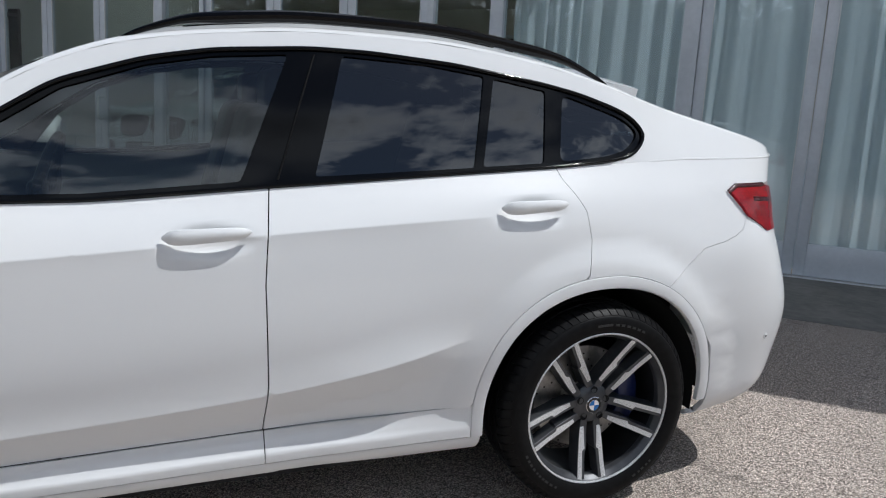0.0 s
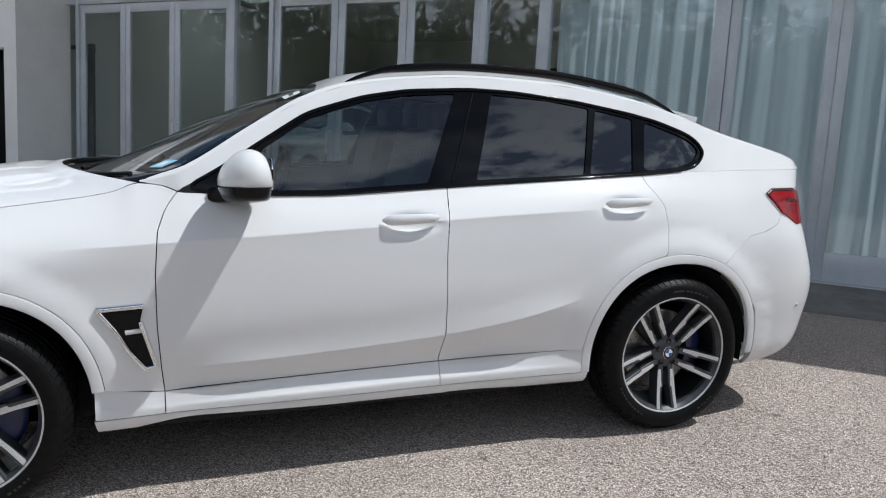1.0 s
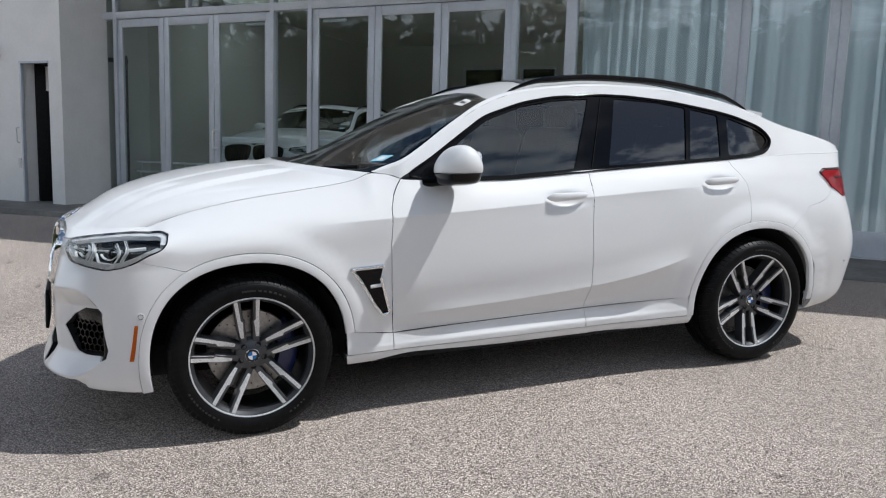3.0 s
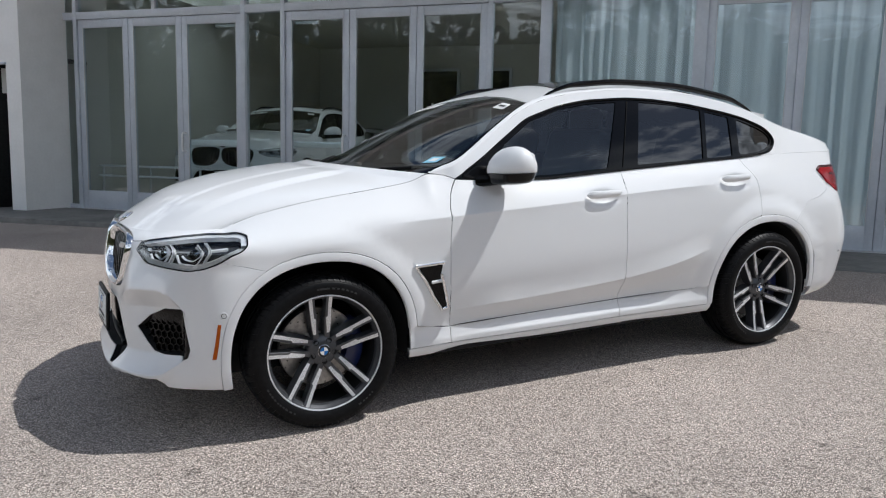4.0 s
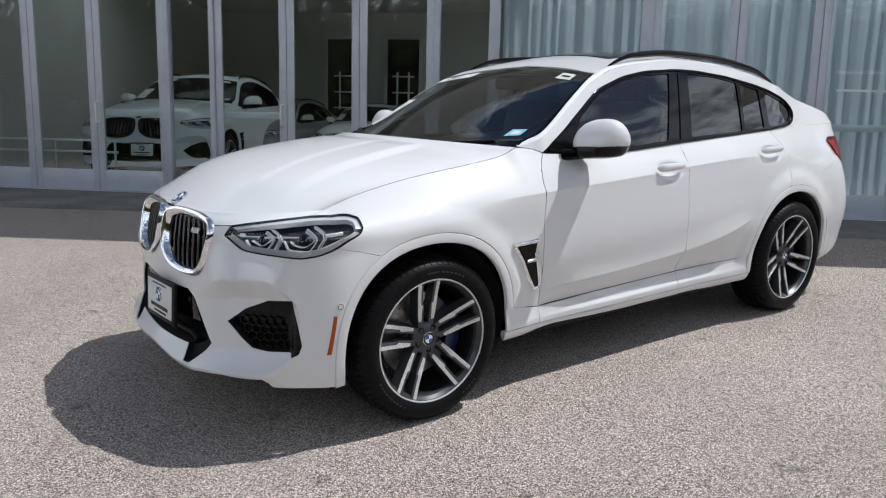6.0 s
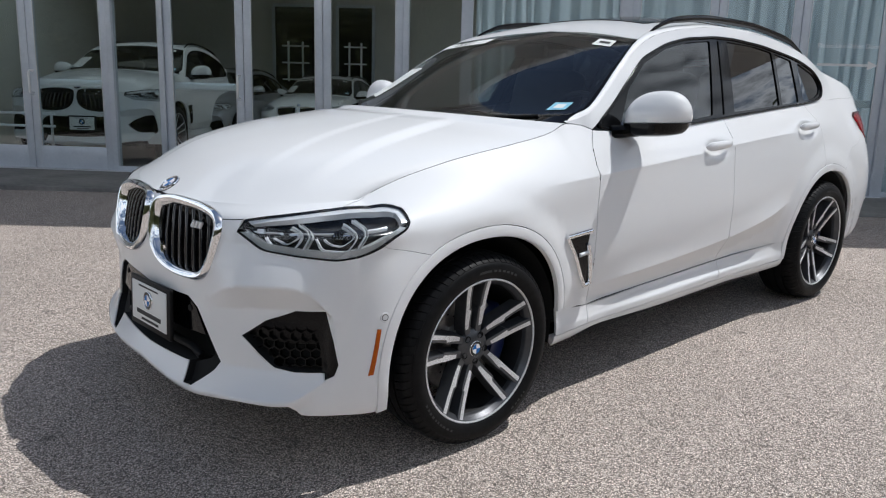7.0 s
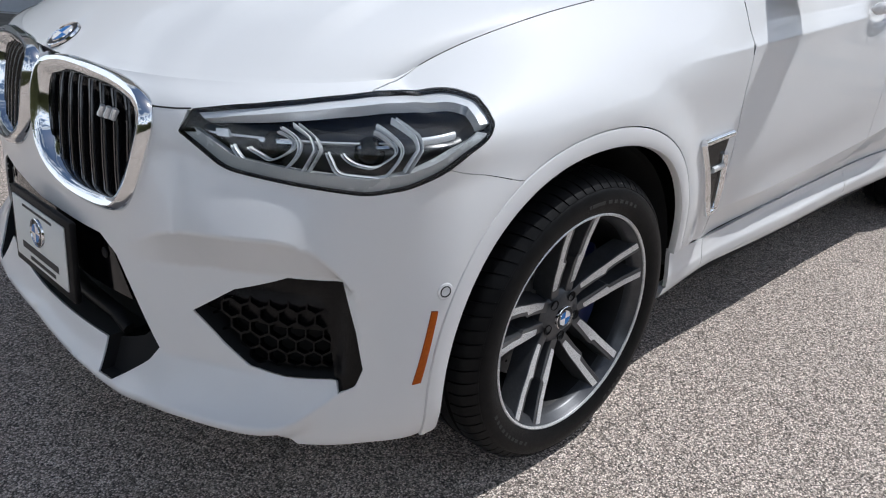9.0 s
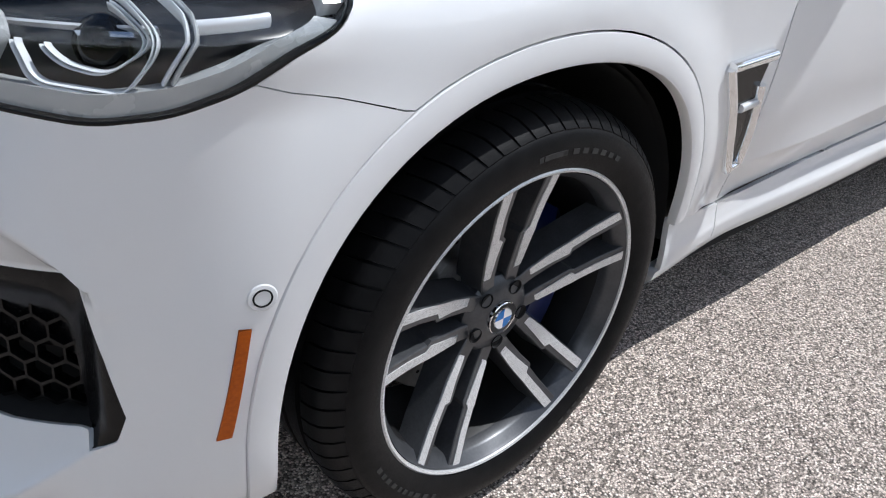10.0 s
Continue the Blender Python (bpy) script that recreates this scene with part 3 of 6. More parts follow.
box((6.3, 3.2, 0.1), (4.55, 8.35, 4.25), 0.0, bm)
part("ceiling", bm, INSIDE, None, "showroom ceiling with an unseen gap added to light the curtains from behind", FRONT, "structure", "ceiling")
# unseen box on the ceiling, added to hold a fill lamp
light_well = thing("rooflight", "raised box on the ceiling, added unseen to light the cars on show", "rooflight", FRONT, kind="structure")
for n_in in (2.55, 4.45):
    part("upstand", box((8.3, 0.1, 0.75), (-3.65, n_in, 4.68)), INSIDE, light_well)
for s_at in (-7.85, 0.55):
    part("upstand", box((0.1, 1.8, 0.75), (s_at, 3.5, 4.68)), INSIDE, light_well)
part("pane", box((8.3, 1.8, 0.02), (-3.65, 3.5, 5.07)), MILKY, light_well, "milky glass")
# fill lamp added in this made-up rooflight to brighten the showroom
fill_lamp = new("showroom_fill", bpy.data.lights.new("showroom_fill", "AREA"))
fill_lamp.data.shape, fill_lamp.data.size, fill_lamp.data.size_y, fill_lamp.data.energy, fill_lamp.data.color = "RECTANGLE", 8.1, 1.7, 56.0, (0.95, 1.0, 0.98)
fill_lamp.matrix_world = FRONT @ pose(-3.65, 3.5, 5.02)
part("wall_back", box((16.2, 0.1, 4.2), (0, 0, 0)), INSIDE, None, "showroom back wall", FRONT @ pose(-0.4, 9.9, 2.2), "structure", "wall")
part("wall_left", box((0.1, 9.7, 4.2), (0, 0, 0)), INSIDE, None, "showroom side wall", FRONT @ pose(-8.3, 5.0, 2.2), "structure", "wall")
part("wall_right", box((0.1, 9.7, 4.2), (0, 0, 0)), INSIDE, None, "showroom side wall", FRONT @ pose(7.65, 5.0, 2.2), "structure", "wall")

# glazed inner doors on the back wall
def inner_door(number, a, b):
    d = thing("window_%d" % number, "dark glazed inner door with pale glazing bars", "window", FRONT @ pose(0, 9.80, 0), kind="structure")
    part("pane", box((b - a, 0.03, 3.3), ((a + b) / 2, 0, SILL + 1.65)), GLOSS_BLACK, d)
    for s_at in (a, b):
        part("jamb", box((0.07, 0.09, 3.36), (s_at, -0.03, SILL + 1.66)), ALU, d)
    part("head", box((b - a, 0.09, 0.07), ((a + b) / 2, -0.03, SILL + 3.34)), ALU, d)
    for k in range(1, 3):
        part("glazing_bar", box((0.045, 0.03, 1.0), (a + (b - a) * k / 3, -0.03, SILL + 1.95)), WHITE, d)
    for k in range(3):
        part("glazing_bar", box(((b - a) * 0.62, 0.03, 0.035), ((a + b) / 2, -0.032, SILL + 1.50 + 0.42 * k)), WHITE, d)


inner_door(6, -5.10, -3.98)
inner_door(7, -3.45, -2.52)

# ---- the car's surfaces ----
import functools


def smooth(a, b, x):
    t = min(1.0, max(0.0, (x - a) / (b - a)))
    return t * t * (3 - 2 * t)


def bump(x, c, s):
    return math.exp(-((x - c) / s) ** 2)


def line(*keys):
    """A smooth curve through (x, value) keys, held flat past its ends."""
    xs, ys = [k[0] for k in keys], [k[1] for k in keys]
    n = len(xs)
    ms = []
    for i in range(n):
        if n == 1:
            ms.append(0.0)
            continue
        a = (ys[i] - ys[i - 1]) / (xs[i] - xs[i - 1]) if i else None
        b = (ys[i + 1] - ys[i]) / (xs[i + 1] - xs[i]) if i < n - 1 else None
        ms.append(b if a is None else a if b is None else 0.0 if a * b <= 0 else 2 * a * b / (a + b))

    def at(x):
        if x <= xs[0]:
            return ys[0]
        if x >= xs[-1]:
            return ys[-1]
        i = max(k for k in range(n) if xs[k] <= x)
        h = xs[i + 1] - xs[i]
        t = (x - xs[i]) / h
        return ((1 + 2 * t) * (1 - t) ** 2 * ys[i] + t * (1 - t) ** 2 * h * ms[i]
                + t * t * (3 - 2 * t) * ys[i + 1] + t * t * (t - 1) * h * ms[i + 1])
    return at


# The flanks: seven lines that run round the car from the nose to the tail, each with its height, half width, reach at nose and tail.
X0, X1, NOSE, TAIL = -0.40, 3.30, 1.15, 1.0
LEVELS = [
    dict(z=line((-0.4, 0.235), (0.45, 0.245), (2.45, 0.255), (3.3, 0.262)), h=line((-0.4, 0.880), (0.45, 0.87), (0.8, 0.835), (1.85, 0.835), (2.43, 0.87), (3.3, 0.85)), p=2.6, nose=(-0.815, 0.200), tail=(3.70, 0.30)),
    dict(z=line((-0.4, 0.30), (3.3, 0.33)), h=line((-0.4, 0.912), (0.47, 0.900), (0.8, 0.855), (1.85, 0.855), (2.41, 0.900), (3.3, 0.890)), p=2.5, nose=(-0.868, 0.245), tail=(3.80, 0.38)),
    dict(z=line((-0.4, 0.42), (3.3, 0.45)), h=line((-0.4, 0.925), (0.47, 0.907), (0.8, 0.879), (1.85, 0.881), (2.40, 0.910), (3.3, 0.905)), p=2.4, nose=(-0.862, 0.38), tail=(3.85, 0.50)),
    dict(z=line((-0.4, 0.60), (3.3, 0.64)), h=line((-0.4, 0.935), (0.6, 0.926), (2.4, 0.935), (3.3, 0.918)), p=2.3, nose=(-0.855, 0.57), tail=(3.885, 0.66)),
    dict(z=line((-0.4, 0.78), (0.6, 0.80), (3.3, 0.85)), h=line((-0.4, 0.938), (0.6, 0.935), (2.4, 0.938), (3.3, 0.900)), p=2.15, nose=(-0.842, 0.73), tail=(3.83, 0.84)),
    dict(z=line((-0.4, 0.890), (0.6, 0.965), (1.7, 1.005), (2.6, 1.05), (3.3, 1.05)), h=line((-0.4, 0.925), (0.6, 0.912), (1.5, 0.905), (2.6, 0.895), (3.3, 0.83)), p=2.0, nose=(-0.818, 0.86), tail=(3.80, 1.02)),
    dict(z=line((-0.4, 0.943), (-0.3, 0.982), (-0.2, 1.011), (0.0, 1.052), (0.3, 1.092), (0.45, 1.113), (0.52, 1.128), (0.60, 1.157), (0.68, 1.149), (0.75, 1.125), (1.3, 1.11), (1.8, 1.142), (2.75, 1.187), (3.3, 1.205)), h=line((-0.4, 0.735), (0.0, 0.765), (0.4, 0.775), (0.60, 0.774), (0.68, 0.788), (0.75, 0.815), (1.3, 0.820), (1.8, 0.815), (2.75, 0.794), (3.3, 0.742)), p=2.0, nose=(-0.785, 0.912), tail=(3.87, 1.225)),
]
HUBS, HUBZ, ARCH = (0.0, 2.864), 0.365, 0.425
GRIPS = ((1.60, 1.002), (2.60, 1.052))
CREASE = line((-0.2, 0.90), (0.36, 0.941), (0.7, 0.956), (1.46, 0.992), (1.78, 1.014), (2.45, 1.042), (3.3, 1.06))
LEDGE = line((0.5, 0.465), (0.786, 0.485), (1.25, 0.507), (1.741, 0.543), (2.02, 0.582), (2.30, 0.644), (2.5, 0.69))


def rom(p, t):
    """A smooth curve through evenly spaced values."""
    n = len(p) - 1
    i = min(n - 1, max(0, int(t)))
    t -= i
    a, b, c, d = p[max(0, i - 1)], p[i], p[i + 1], p[min(n, i + 2)]
    if i == 0:
        a = 2 * b - c
    if i + 2 > n:
        d = 2 * c - b
    return 0.5 * (2 * b + (c - a) * t + (2 * a - 5 * b + 4 * c - d) * t * t + (3 * b - a - 3 * c + d) * t ** 3)


@functools.lru_cache(maxsize=None)
def ribs(w):
    """The seven lines' points at w metres round the car; w 0 is x = X0."""
    xs, ys, zs = [], [], []
    for lev in LEVELS:
        if w < 0:
            a = (1 + max(-NOSE, w) / NOSE) * math.pi / 2
            p = lev["p"]
            c, s = max(0.0, math.cos(a)) ** (2 / p), max(0.0, math.sin(a)) ** (2 / p)
            h, z0 = lev["h"](X0), lev["z"](X0)
            xs.append(X0 - (X0 - lev["nose"][0]) * c)
            ys.append(h * s)
            zs.append(lev["nose"][1] + (z0 - lev["nose"][1]) * s ** 2.2)
        elif w <= X1 - X0:
            xs.append(X0 + w)
            ys.append(lev["h"](X0 + w))
            zs.append(lev["z"](X0 + w))
        else:
            a = (1 - min(TAIL, w - X1 + X0) / TAIL) * math.pi / 2
            p = 4.0
            c, s = max(0.0, math.cos(a)) ** (2 / p), max(0.0, math.sin(a)) ** (2 / p)
            xs.append(X1 + (lev["tail"][0] - X1) * c)
            ys.append(lev["h"](X1) * s)
            zs.append(lev["tail"][1] + (lev["z"](X1) - lev["tail"][1]) * s ** 2)
    return xs, ys, zs


def flank(w, v):
    """The point of the near flank at w metres round the car and level v, 0 to 6."""
    xs, ys, zs = ribs(w)
    x, y, z = rom(xs, v), rom(ys, v), rom(zs, v)
    # sculpted lines: shoulder crease, the ledge low on the doors, the swell round the wheels
    on = smooth(0.22, 0.60, x) * (1 - smooth(2.15, 2.60, x))
    dc = z - CREASE(x)
    y += on * (0.007 * max(0.0, 1 - dc / 0.06) ** 2 if dc > 0 else 0.007 - 0.015 * (1 - math.exp(dc / 0.045)) + 0.008 * smooth(0.15, 0.45, -dc))
    onl = smooth(0.62, 1.0, x) * (1 - smooth(2.15, 2.45, x))
    dl = z - LEDGE(x)
    y += onl * (0.020 * max(0.0, 1 - dl / 0.11) ** 2 if dl > 0 else 0.020 * max(0.0, 1 + dl / 0.09))
    for hx, hz in GRIPS:
        y -= 0.027 * math.exp(-(((x - hx) / 0.100) ** 2 + ((z - hz) / 0.034) ** 2) ** 1.6)
    for hx in HUBS:
        r = math.hypot(x - hx, z - HUBZ)
        y += 0.018 * (1 - smooth(0.485, 0.60, r)) * (1 if z > 0.2 else 0)
    return x, -y, z


def unwrap(x=None, z=0.5, y=None):
    """(w, v) of the flank's point at x (or, round the nose, at half width y) and height z."""
    v = 3.0
    for _ in range(12):
        lo, hi = (-NOSE, 0.0) if x is None else (0.0 if x >= X0 else -NOSE, X1 - X0 + TAIL)
        for _ in range(26):
            m = (lo + hi) / 2
            p = flank(m, v)
            if (-p[1] < y) if x is None else (p[0] < x):
                lo = m
            else:
                hi = m
        w = (lo + hi) / 2
        lo, hi = 0.0, 6.0
        for _ in range(24):
            m = (lo + hi) / 2
            if flank(w, m)[2] < z:
                lo = m
            else:
                hi = m
        if abs(lo - v) < 0.002:
            break
        v = lo
    return w, v


BELT_Z, BELT_H = LEVELS[6]["z"], LEVELS[6]["h"]
CANT = line((0.60, 1.161), (0.68, 1.176), (0.76, 1.203), (0.80, 1.224), (1.04, 1.375), (1.226, 1.478), (1.40, 1.537), (1.65, 1.573), (1.93, 1.590), (2.30, 1.578), (2.70, 1.522), (3.00, 1.445), (3.165, 1.395), (3.4, 1.330), (3.60, 1.276), (3.72, 1.246), (3.79, 1.232), (3.85, 1.226))


def side(x, z):
    """The cabin's side above the belt line."""
    d = z - BELT_Z(min(x, 3.3))
    round_off = max(0.02, 1 - (max(0.0, min(x, 3.868) - X1) / (3.87 - X1)) ** 4) ** 0.25
    y = BELT_H(min(x, 3.3)) * round_off - (0.37 + 0.25 * smooth(2.95, 3.40, x)) * d - 0.12 * d * d
    return x, -y, z


def cant(x, inward=0.0, up=0.0):
    p = side(x, CANT(x))
    return p[0], p[1] + inward, p[2] + up

# ---- the car ----
car = thing("car", "white four-door coupe SUV with gloss black trim, parked on the lot", "car", SLOPE)
KY = 0.17


def ring_points(hx, r, a0, a1, n):
    out = []
    for k in range(n + 1):
        a = radians(a0 + (a1 - a0) * k / n)
        q = r + 0.018 * math.sin(2 * a) ** 2
        out.append((hx + q * math.cos(a), HUBZ + q * math.sin(a)))
    return out


def uw(pts):
    """Side-view points (x, z), or round the nose (y, z, 0), as the flank's numbers."""
    return [unwrap(None, p[1], p[0]) if len(p) == 3 else unwrap(p[0], p[1]) for p in pts]


def both(name, poly, lift, mat, label="", parent=None, **kw):
    """The same sheet on the near and the far side."""
    out = []
    for mirror in (False, True):
        out.append(part(name, mesh(name, panel(poly, lift, mirror=mirror, **kw)), mat, (parent[mirror] if parent else car), label))
    return out


def on_flank(pts, mirror=False, out=0.0, lift=flank):
    ps, ns = [], []
    for u, v in pts:
        p, n = frame_at(lift, u, v, mirror)
        ps.append(p + n * out)
        ns.append(n)
    return ps, ns


def piping(name, poly, lift, profile, mat, parent, mirror=False, closed=True, step=0.03, out=0.0, label="", ky=KY):
    pts = [(u, v / ky) for u, v in dense([(u, v * ky) for u, v in poly], step, closed)]
    ps, ns = on_flank(pts, mirror, out, lift)
    return part(name, fixed(mesh(name, sweep(ps, ns, profile, closed)), 50), mat, parent, label)


def half_round(w, h, n=6):
    return [(-w / 2, -0.004)] + [(-w / 2 * math.cos(math.pi * k / n), h * math.sin(math.pi * k / n)) for k in range(n + 1)] + [(w / 2, -0.004)]


# outlines, as (w, v) round the body
R_OUT = 0.4715
LAMP_RAW = [(-0.703, 4.78), (-0.66, 5.23), (-0.558, 5.44), (-0.44, 5.60), (-0.30, 5.73), (-0.145, 5.80), (-0.011, 5.76), (0.052, 5.60), (0.080, 5.36), (0.070, 4.95), (0.048, 4.72), (-0.085, 4.29), (-0.175, 4.14), (-0.28, 4.09), (-0.46, 4.23), (-0.60, 4.35)]
LAMP_SOFT, LAMP_TIGHT = [[(u, v / KY) for u, v in rounded([(u, v * KY) for u, v in LAMP_RAW], r, 4)] for r in (0.03, 0.007)]
LAMP = [(LAMP_TIGHT if k // 5 in (0, 1, 8, 9) else LAMP_SOFT)[k] for k in range(5 * len(LAMP_RAW))]


def lamp_run(*corners):
    """The lamp's outline at those corners, in falling order."""
    return [p for c in corners for p in LAMP[5 * c:5 * c + 5][::-1]]


KIDNEY = [(-1.122, 5.30), (-1.09, 5.66), (-1.01, 5.90), (-0.853, 5.74), (-0.782, 5.30), (-0.768, 4.86), (-0.801, 4.05), (-0.835, 3.68), (-0.875, 3.55), (-0.99, 3.55), (-1.07, 3.68), (-1.118, 4.0), (-1.13, 4.6)]
KIDNEY = [(u, v / KY) for u, v in rounded([(u, v * KY) for u, v in KIDNEY], 0.07, 4)]
GILL = [(-0.695, 2.6), (-0.593, 2.93), (-0.461, 3.15), (-0.322, 3.14), (-0.278, 2.63), (-0.252, 2.19), (-0.268, 1.96), (-0.313, 1.86), (-0.321, 2.0), (-0.456, 2.01), (-0.555, 2.07), (-0.626, 2.3)]
MOUTH = [(-1.15, 3.06), (-1.083, 3.10), (-0.931, 3.12), (-0.885, 2.95), (-0.78, 2.05), (-0.80, 1.85), (-0.885, 1.36), (-0.925, 1.36), (-0.932, 1.85), (-1.15, 1.80)]
MARK = [(-0.090, 2.79), (-0.071, 2.78), (-0.098, 1.90), (-0.123, 1.90)]
SEAM = [(-0.062, 4.34), (0.046, 4.14), (0.125, 3.968)]

# front bumper, one half each side of the middle, joined into one mesh
a_front = [p for p in uw(ring_points(HUBS[0], R_OUT, 122.4, 193, 14))]
bumper = ([(-1.15, 5.9), (-1.13, 5.75), (-1.06, 6.0), (-0.98, 6.0), (-0.86, 5.86), (-0.80, 5.45), (-0.764, 5.12), (-0.672, 5.2)]
          + lamp_run(0, 15, 14, 13, 12) + lamp_run(11)[:3] + SEAM + a_front
          + [(-0.043, 0.38), (-0.242, 0.58), (-0.407, 0.78), (-0.447, 1.28), (-0.664, 1.33), (-0.886, 1.18), (-1.15, 1.0)])
bumper_cuts = [KIDNEY, GILL, MARK]


CREST = line((-0.86, 3.15), (-0.795, 3.30), (-0.737, 3.46), (-0.654, 3.58), (-0.48, 3.61), (-0.40, 3.52), (-0.348, 3.34), (-0.31, 3.15), (-0.28, 3.0))
UNDER = line((-0.86, 3.0), (-0.80, 3.03), (-0.656, 3.13), (-0.435, 3.17), (-0.33, 3.15), (-0.30, 3.06), (-0.28, 2.9))
BROW = line((-0.90, 4.1), (-0.70, 4.5), (-0.58, 4.3), (-0.30, 4.1), (-0.1, 4.2))
LIP = line((-1.15, 1.45), (-0.95, 1.32), (-0.86, 1.30), (-0.768, 1.38), (-0.445, 1.41), (-0.38, 1.60), (-0.308, 1.86), (-0.28, 2.0))


def bumper_bulge(w, v):
    """Relief of the bumper: a sharp fold over the side intakes, a hollow round them, the splitter's shelf."""
    d = 0.034 * smooth(-0.88, -0.66, w) * (1 - smooth(-0.54, -0.22, w))
    r = -0.024 * smooth(-0.80, -0.62, w) * (1 - smooth(-0.34, -0.27, w))
    lip = 0.044 * (1 - smooth(-0.52, -0.30, w))
    c, u, s = CREST(w), UNDER(w), LIP(w)
    if v >= c:
        return d * max(0.0, 1 - (v - c) / (BROW(w) - c)) ** 1.15
    if v >= u:
        return r + (d - r) * (v - u) / max(0.05, c - u)
    if v >= 2.05:
        return r
    if v >= s:
        return lip + (r - lip) * ((v - s) / max(0.05, 2.05 - s)) ** 0.8
    return lip * (1 - smooth(s, s - 0.5, v))


folds = []
for curve, a, b in ((CREST, -0.80, -0.30), (UNDER, -0.80, -0.32), (LIP, -1.14, -0.31)):
    for d in (-0.035, 0.035):
        folds.append([(a + (b - a) * k / 24, curve(a + (b - a) * k / 24) + d) for k in range(25)])
halves = []
for mirror in (False, True):
    poly = bumper[:]
    # the mouth is open at the middle: take its outline into the half's edge
    k = poly[:-1] + [(-1.15, 1.0)] + MOUTH[:0:-1] + [(-1.15, 3.06)]
    halves.append(panel(k, flank, bumper_cuts, step=0.015, ky=KY, mirror=mirror, flange=0.007, bulge=bumper_bulge, lines=folds))
front_bumper = part("front_bumper", mesh("front_bumper", *halves), PAINT, car, "white sculpted front bumper")

# wing panels, with the folds of the flank
ledges = [uw([(x, LEDGE(x) + d) for x in np.linspace(0.70, 2.36, 50)]) for d in (-0.004, 0.004)] + [uw([(x, CREASE(x) + d) for x in np.linspace(0.30, 2.55, 60)]) for d in (-0.004, 0.004)]
fender = ([(-0.143, 5.812), (-0.05, 5.93), (0.05, 6.0)] + [(x - X0, 6.0) for x in (-0.2, 0.0, 0.2, 0.4, 0.5, 0.55, 0.60, 0.64, 0.68)]
          + [(0.735 - X0, 6.0)] + uw([(0.706, 1.09), (0.688, 1.060), (0.664, 0.995), (0.652, 0.84), (0.651, 0.656), (0.659, 0.494), (0.667, 0.394), (0.56, 0.410), (0.468, 0.428)])
          + [p for p in uw(ring_points(HUBS[0], R_OUT, 9, 122.4, 22))] + SEAM[::-1] + lamp_run(11)[2:] + lamp_run(10, 9, 8, 7, 6) + lamp_run(5)[:2])
fenders = both("front_wing", fender, flank, PAINT, gap=0.0019, ky=KY, step=0.03, lines=ledges[2:])
door_f = uw([(0.706, 1.09), (0.688, 1.060), (0.664, 0.995), (0.652, 0.84), (0.651, 0.656), (0.659, 0.494), (0.667, 0.394), (1.15, 0.404), (1.737, 0.416), (1.751, 0.58), (1.751, 0.873), (1.767, 1.05), (1.777, 1.128)]) + [(x - X0, 6.0) for x in (1.778, 1.5, 1.3, 1.1, 0.95, 0.80, 0.735)]
door_r = uw([(1.737, 0.416), (2.10, 0.421), (2.385, 0.425)]) + uw(ring_points(HUBS[1], R_OUT, 171, 101, 12)) + uw([(2.790, 0.844), (2.810, 0.954), (2.798, 1.048), (2.737, 1.142)]) + [(x - X0, 6.0) for x in (2.72, 2.4, 2.1, 1.86, 1.782)] + uw([(1.777, 1.128), (1.767, 1.05), (1.751, 0.873), (1.751, 0.58)])
doors_f = both("front_door", door_f, flank, PAINT, gap=0.0019, ky=KY, step=0.02, lines=ledges)
doors_r = both("rear_door", door_r, flank, PAINT, gap=0.0019, ky=KY, step=0.02, lines=ledges)
TAIL_LAMP = uw([(3.435, 1.088), (3.47, 1.108), (3.62, 1.108), (3.72, 1.088), (3.785, 1.03), (3.80, 0.97), (3.76, 0.945), (3.60, 0.945), (3.50, 1.005)])
quarter = uw([(2.790, 0.844), (2.810, 0.954), (2.798, 1.048), (2.737, 1.142)]) + [(x - X0, 6.0) for x in (2.72, 3.0, 3.3)] + [(3.9, 6.0), (4.1, 6.0), (4.1, 5.45)] + TAIL_LAMP[2::-1] + TAIL_LAMP[:7:-1] + uw([(3.47, 0.957), (3.18, 0.824)]) + uw(ring_points(HUBS[1], R_OUT, 58.7, 100, 8))
both("rear_wing", quarter, flank, PAINT, gap=0.0007, ky=KY, step=0.03)
rear_halves = []
rear = uw([(3.18, 0.824), (3.47, 0.957)]) + TAIL_LAMP[8:5:-1] + [(4.2, 4.45), (4.7, 4.45), (4.7, 0.6), (4.35, 0.5), (4.05, 0.45)] + uw([(3.42, 0.27), (3.275, 0.262)]) + uw(ring_points(HUBS[1], R_OUT, -14, 58.7, 14))
for mirror in (False, True):
    rear_halves.append(panel(rear, flank, step=0.03, gap=0.0006, ky=KY, mirror=mirror, flange=0.02))
part("rear_bumper", mesh("rear_bumper", *rear_halves), PAINT, car, "white rear bumper")
tail_halves = [panel([(4.1, 4.45), (4.7, 4.45), (4.7, 6.0), (4.1, 6.0)], flank, step=0.06, ky=KY, mirror=mirror, flange=0.01) for mirror in (False, True)]
part("boot_panel", mesh("boot_panel", *tail_halves), PAINT, car)


# door cladding, a ledge that catches the light, over the sill
SKIRT_TOP = line((0.42, 0.434), (0.56, 0.410), (0.667, 0.394), (1.15, 0.404), (1.737, 0.416), (2.42, 0.426))
SKIRT_LOW = line((0.42, 0.318), (0.77, 0.312), (1.75, 0.318), (2.42, 0.320))
FOOT = line((0.45, 0.915), (0.8, 0.880), (1.85, 0.882), (2.40, 0.915))
KNEE = line((0.0, 0.0), (0.16, 0.10), (0.48, 0.60), (0.60, 0.80), (0.68, 0.98), (0.76, 1.0), (0.90, 0.93), (1.0, 0.88))


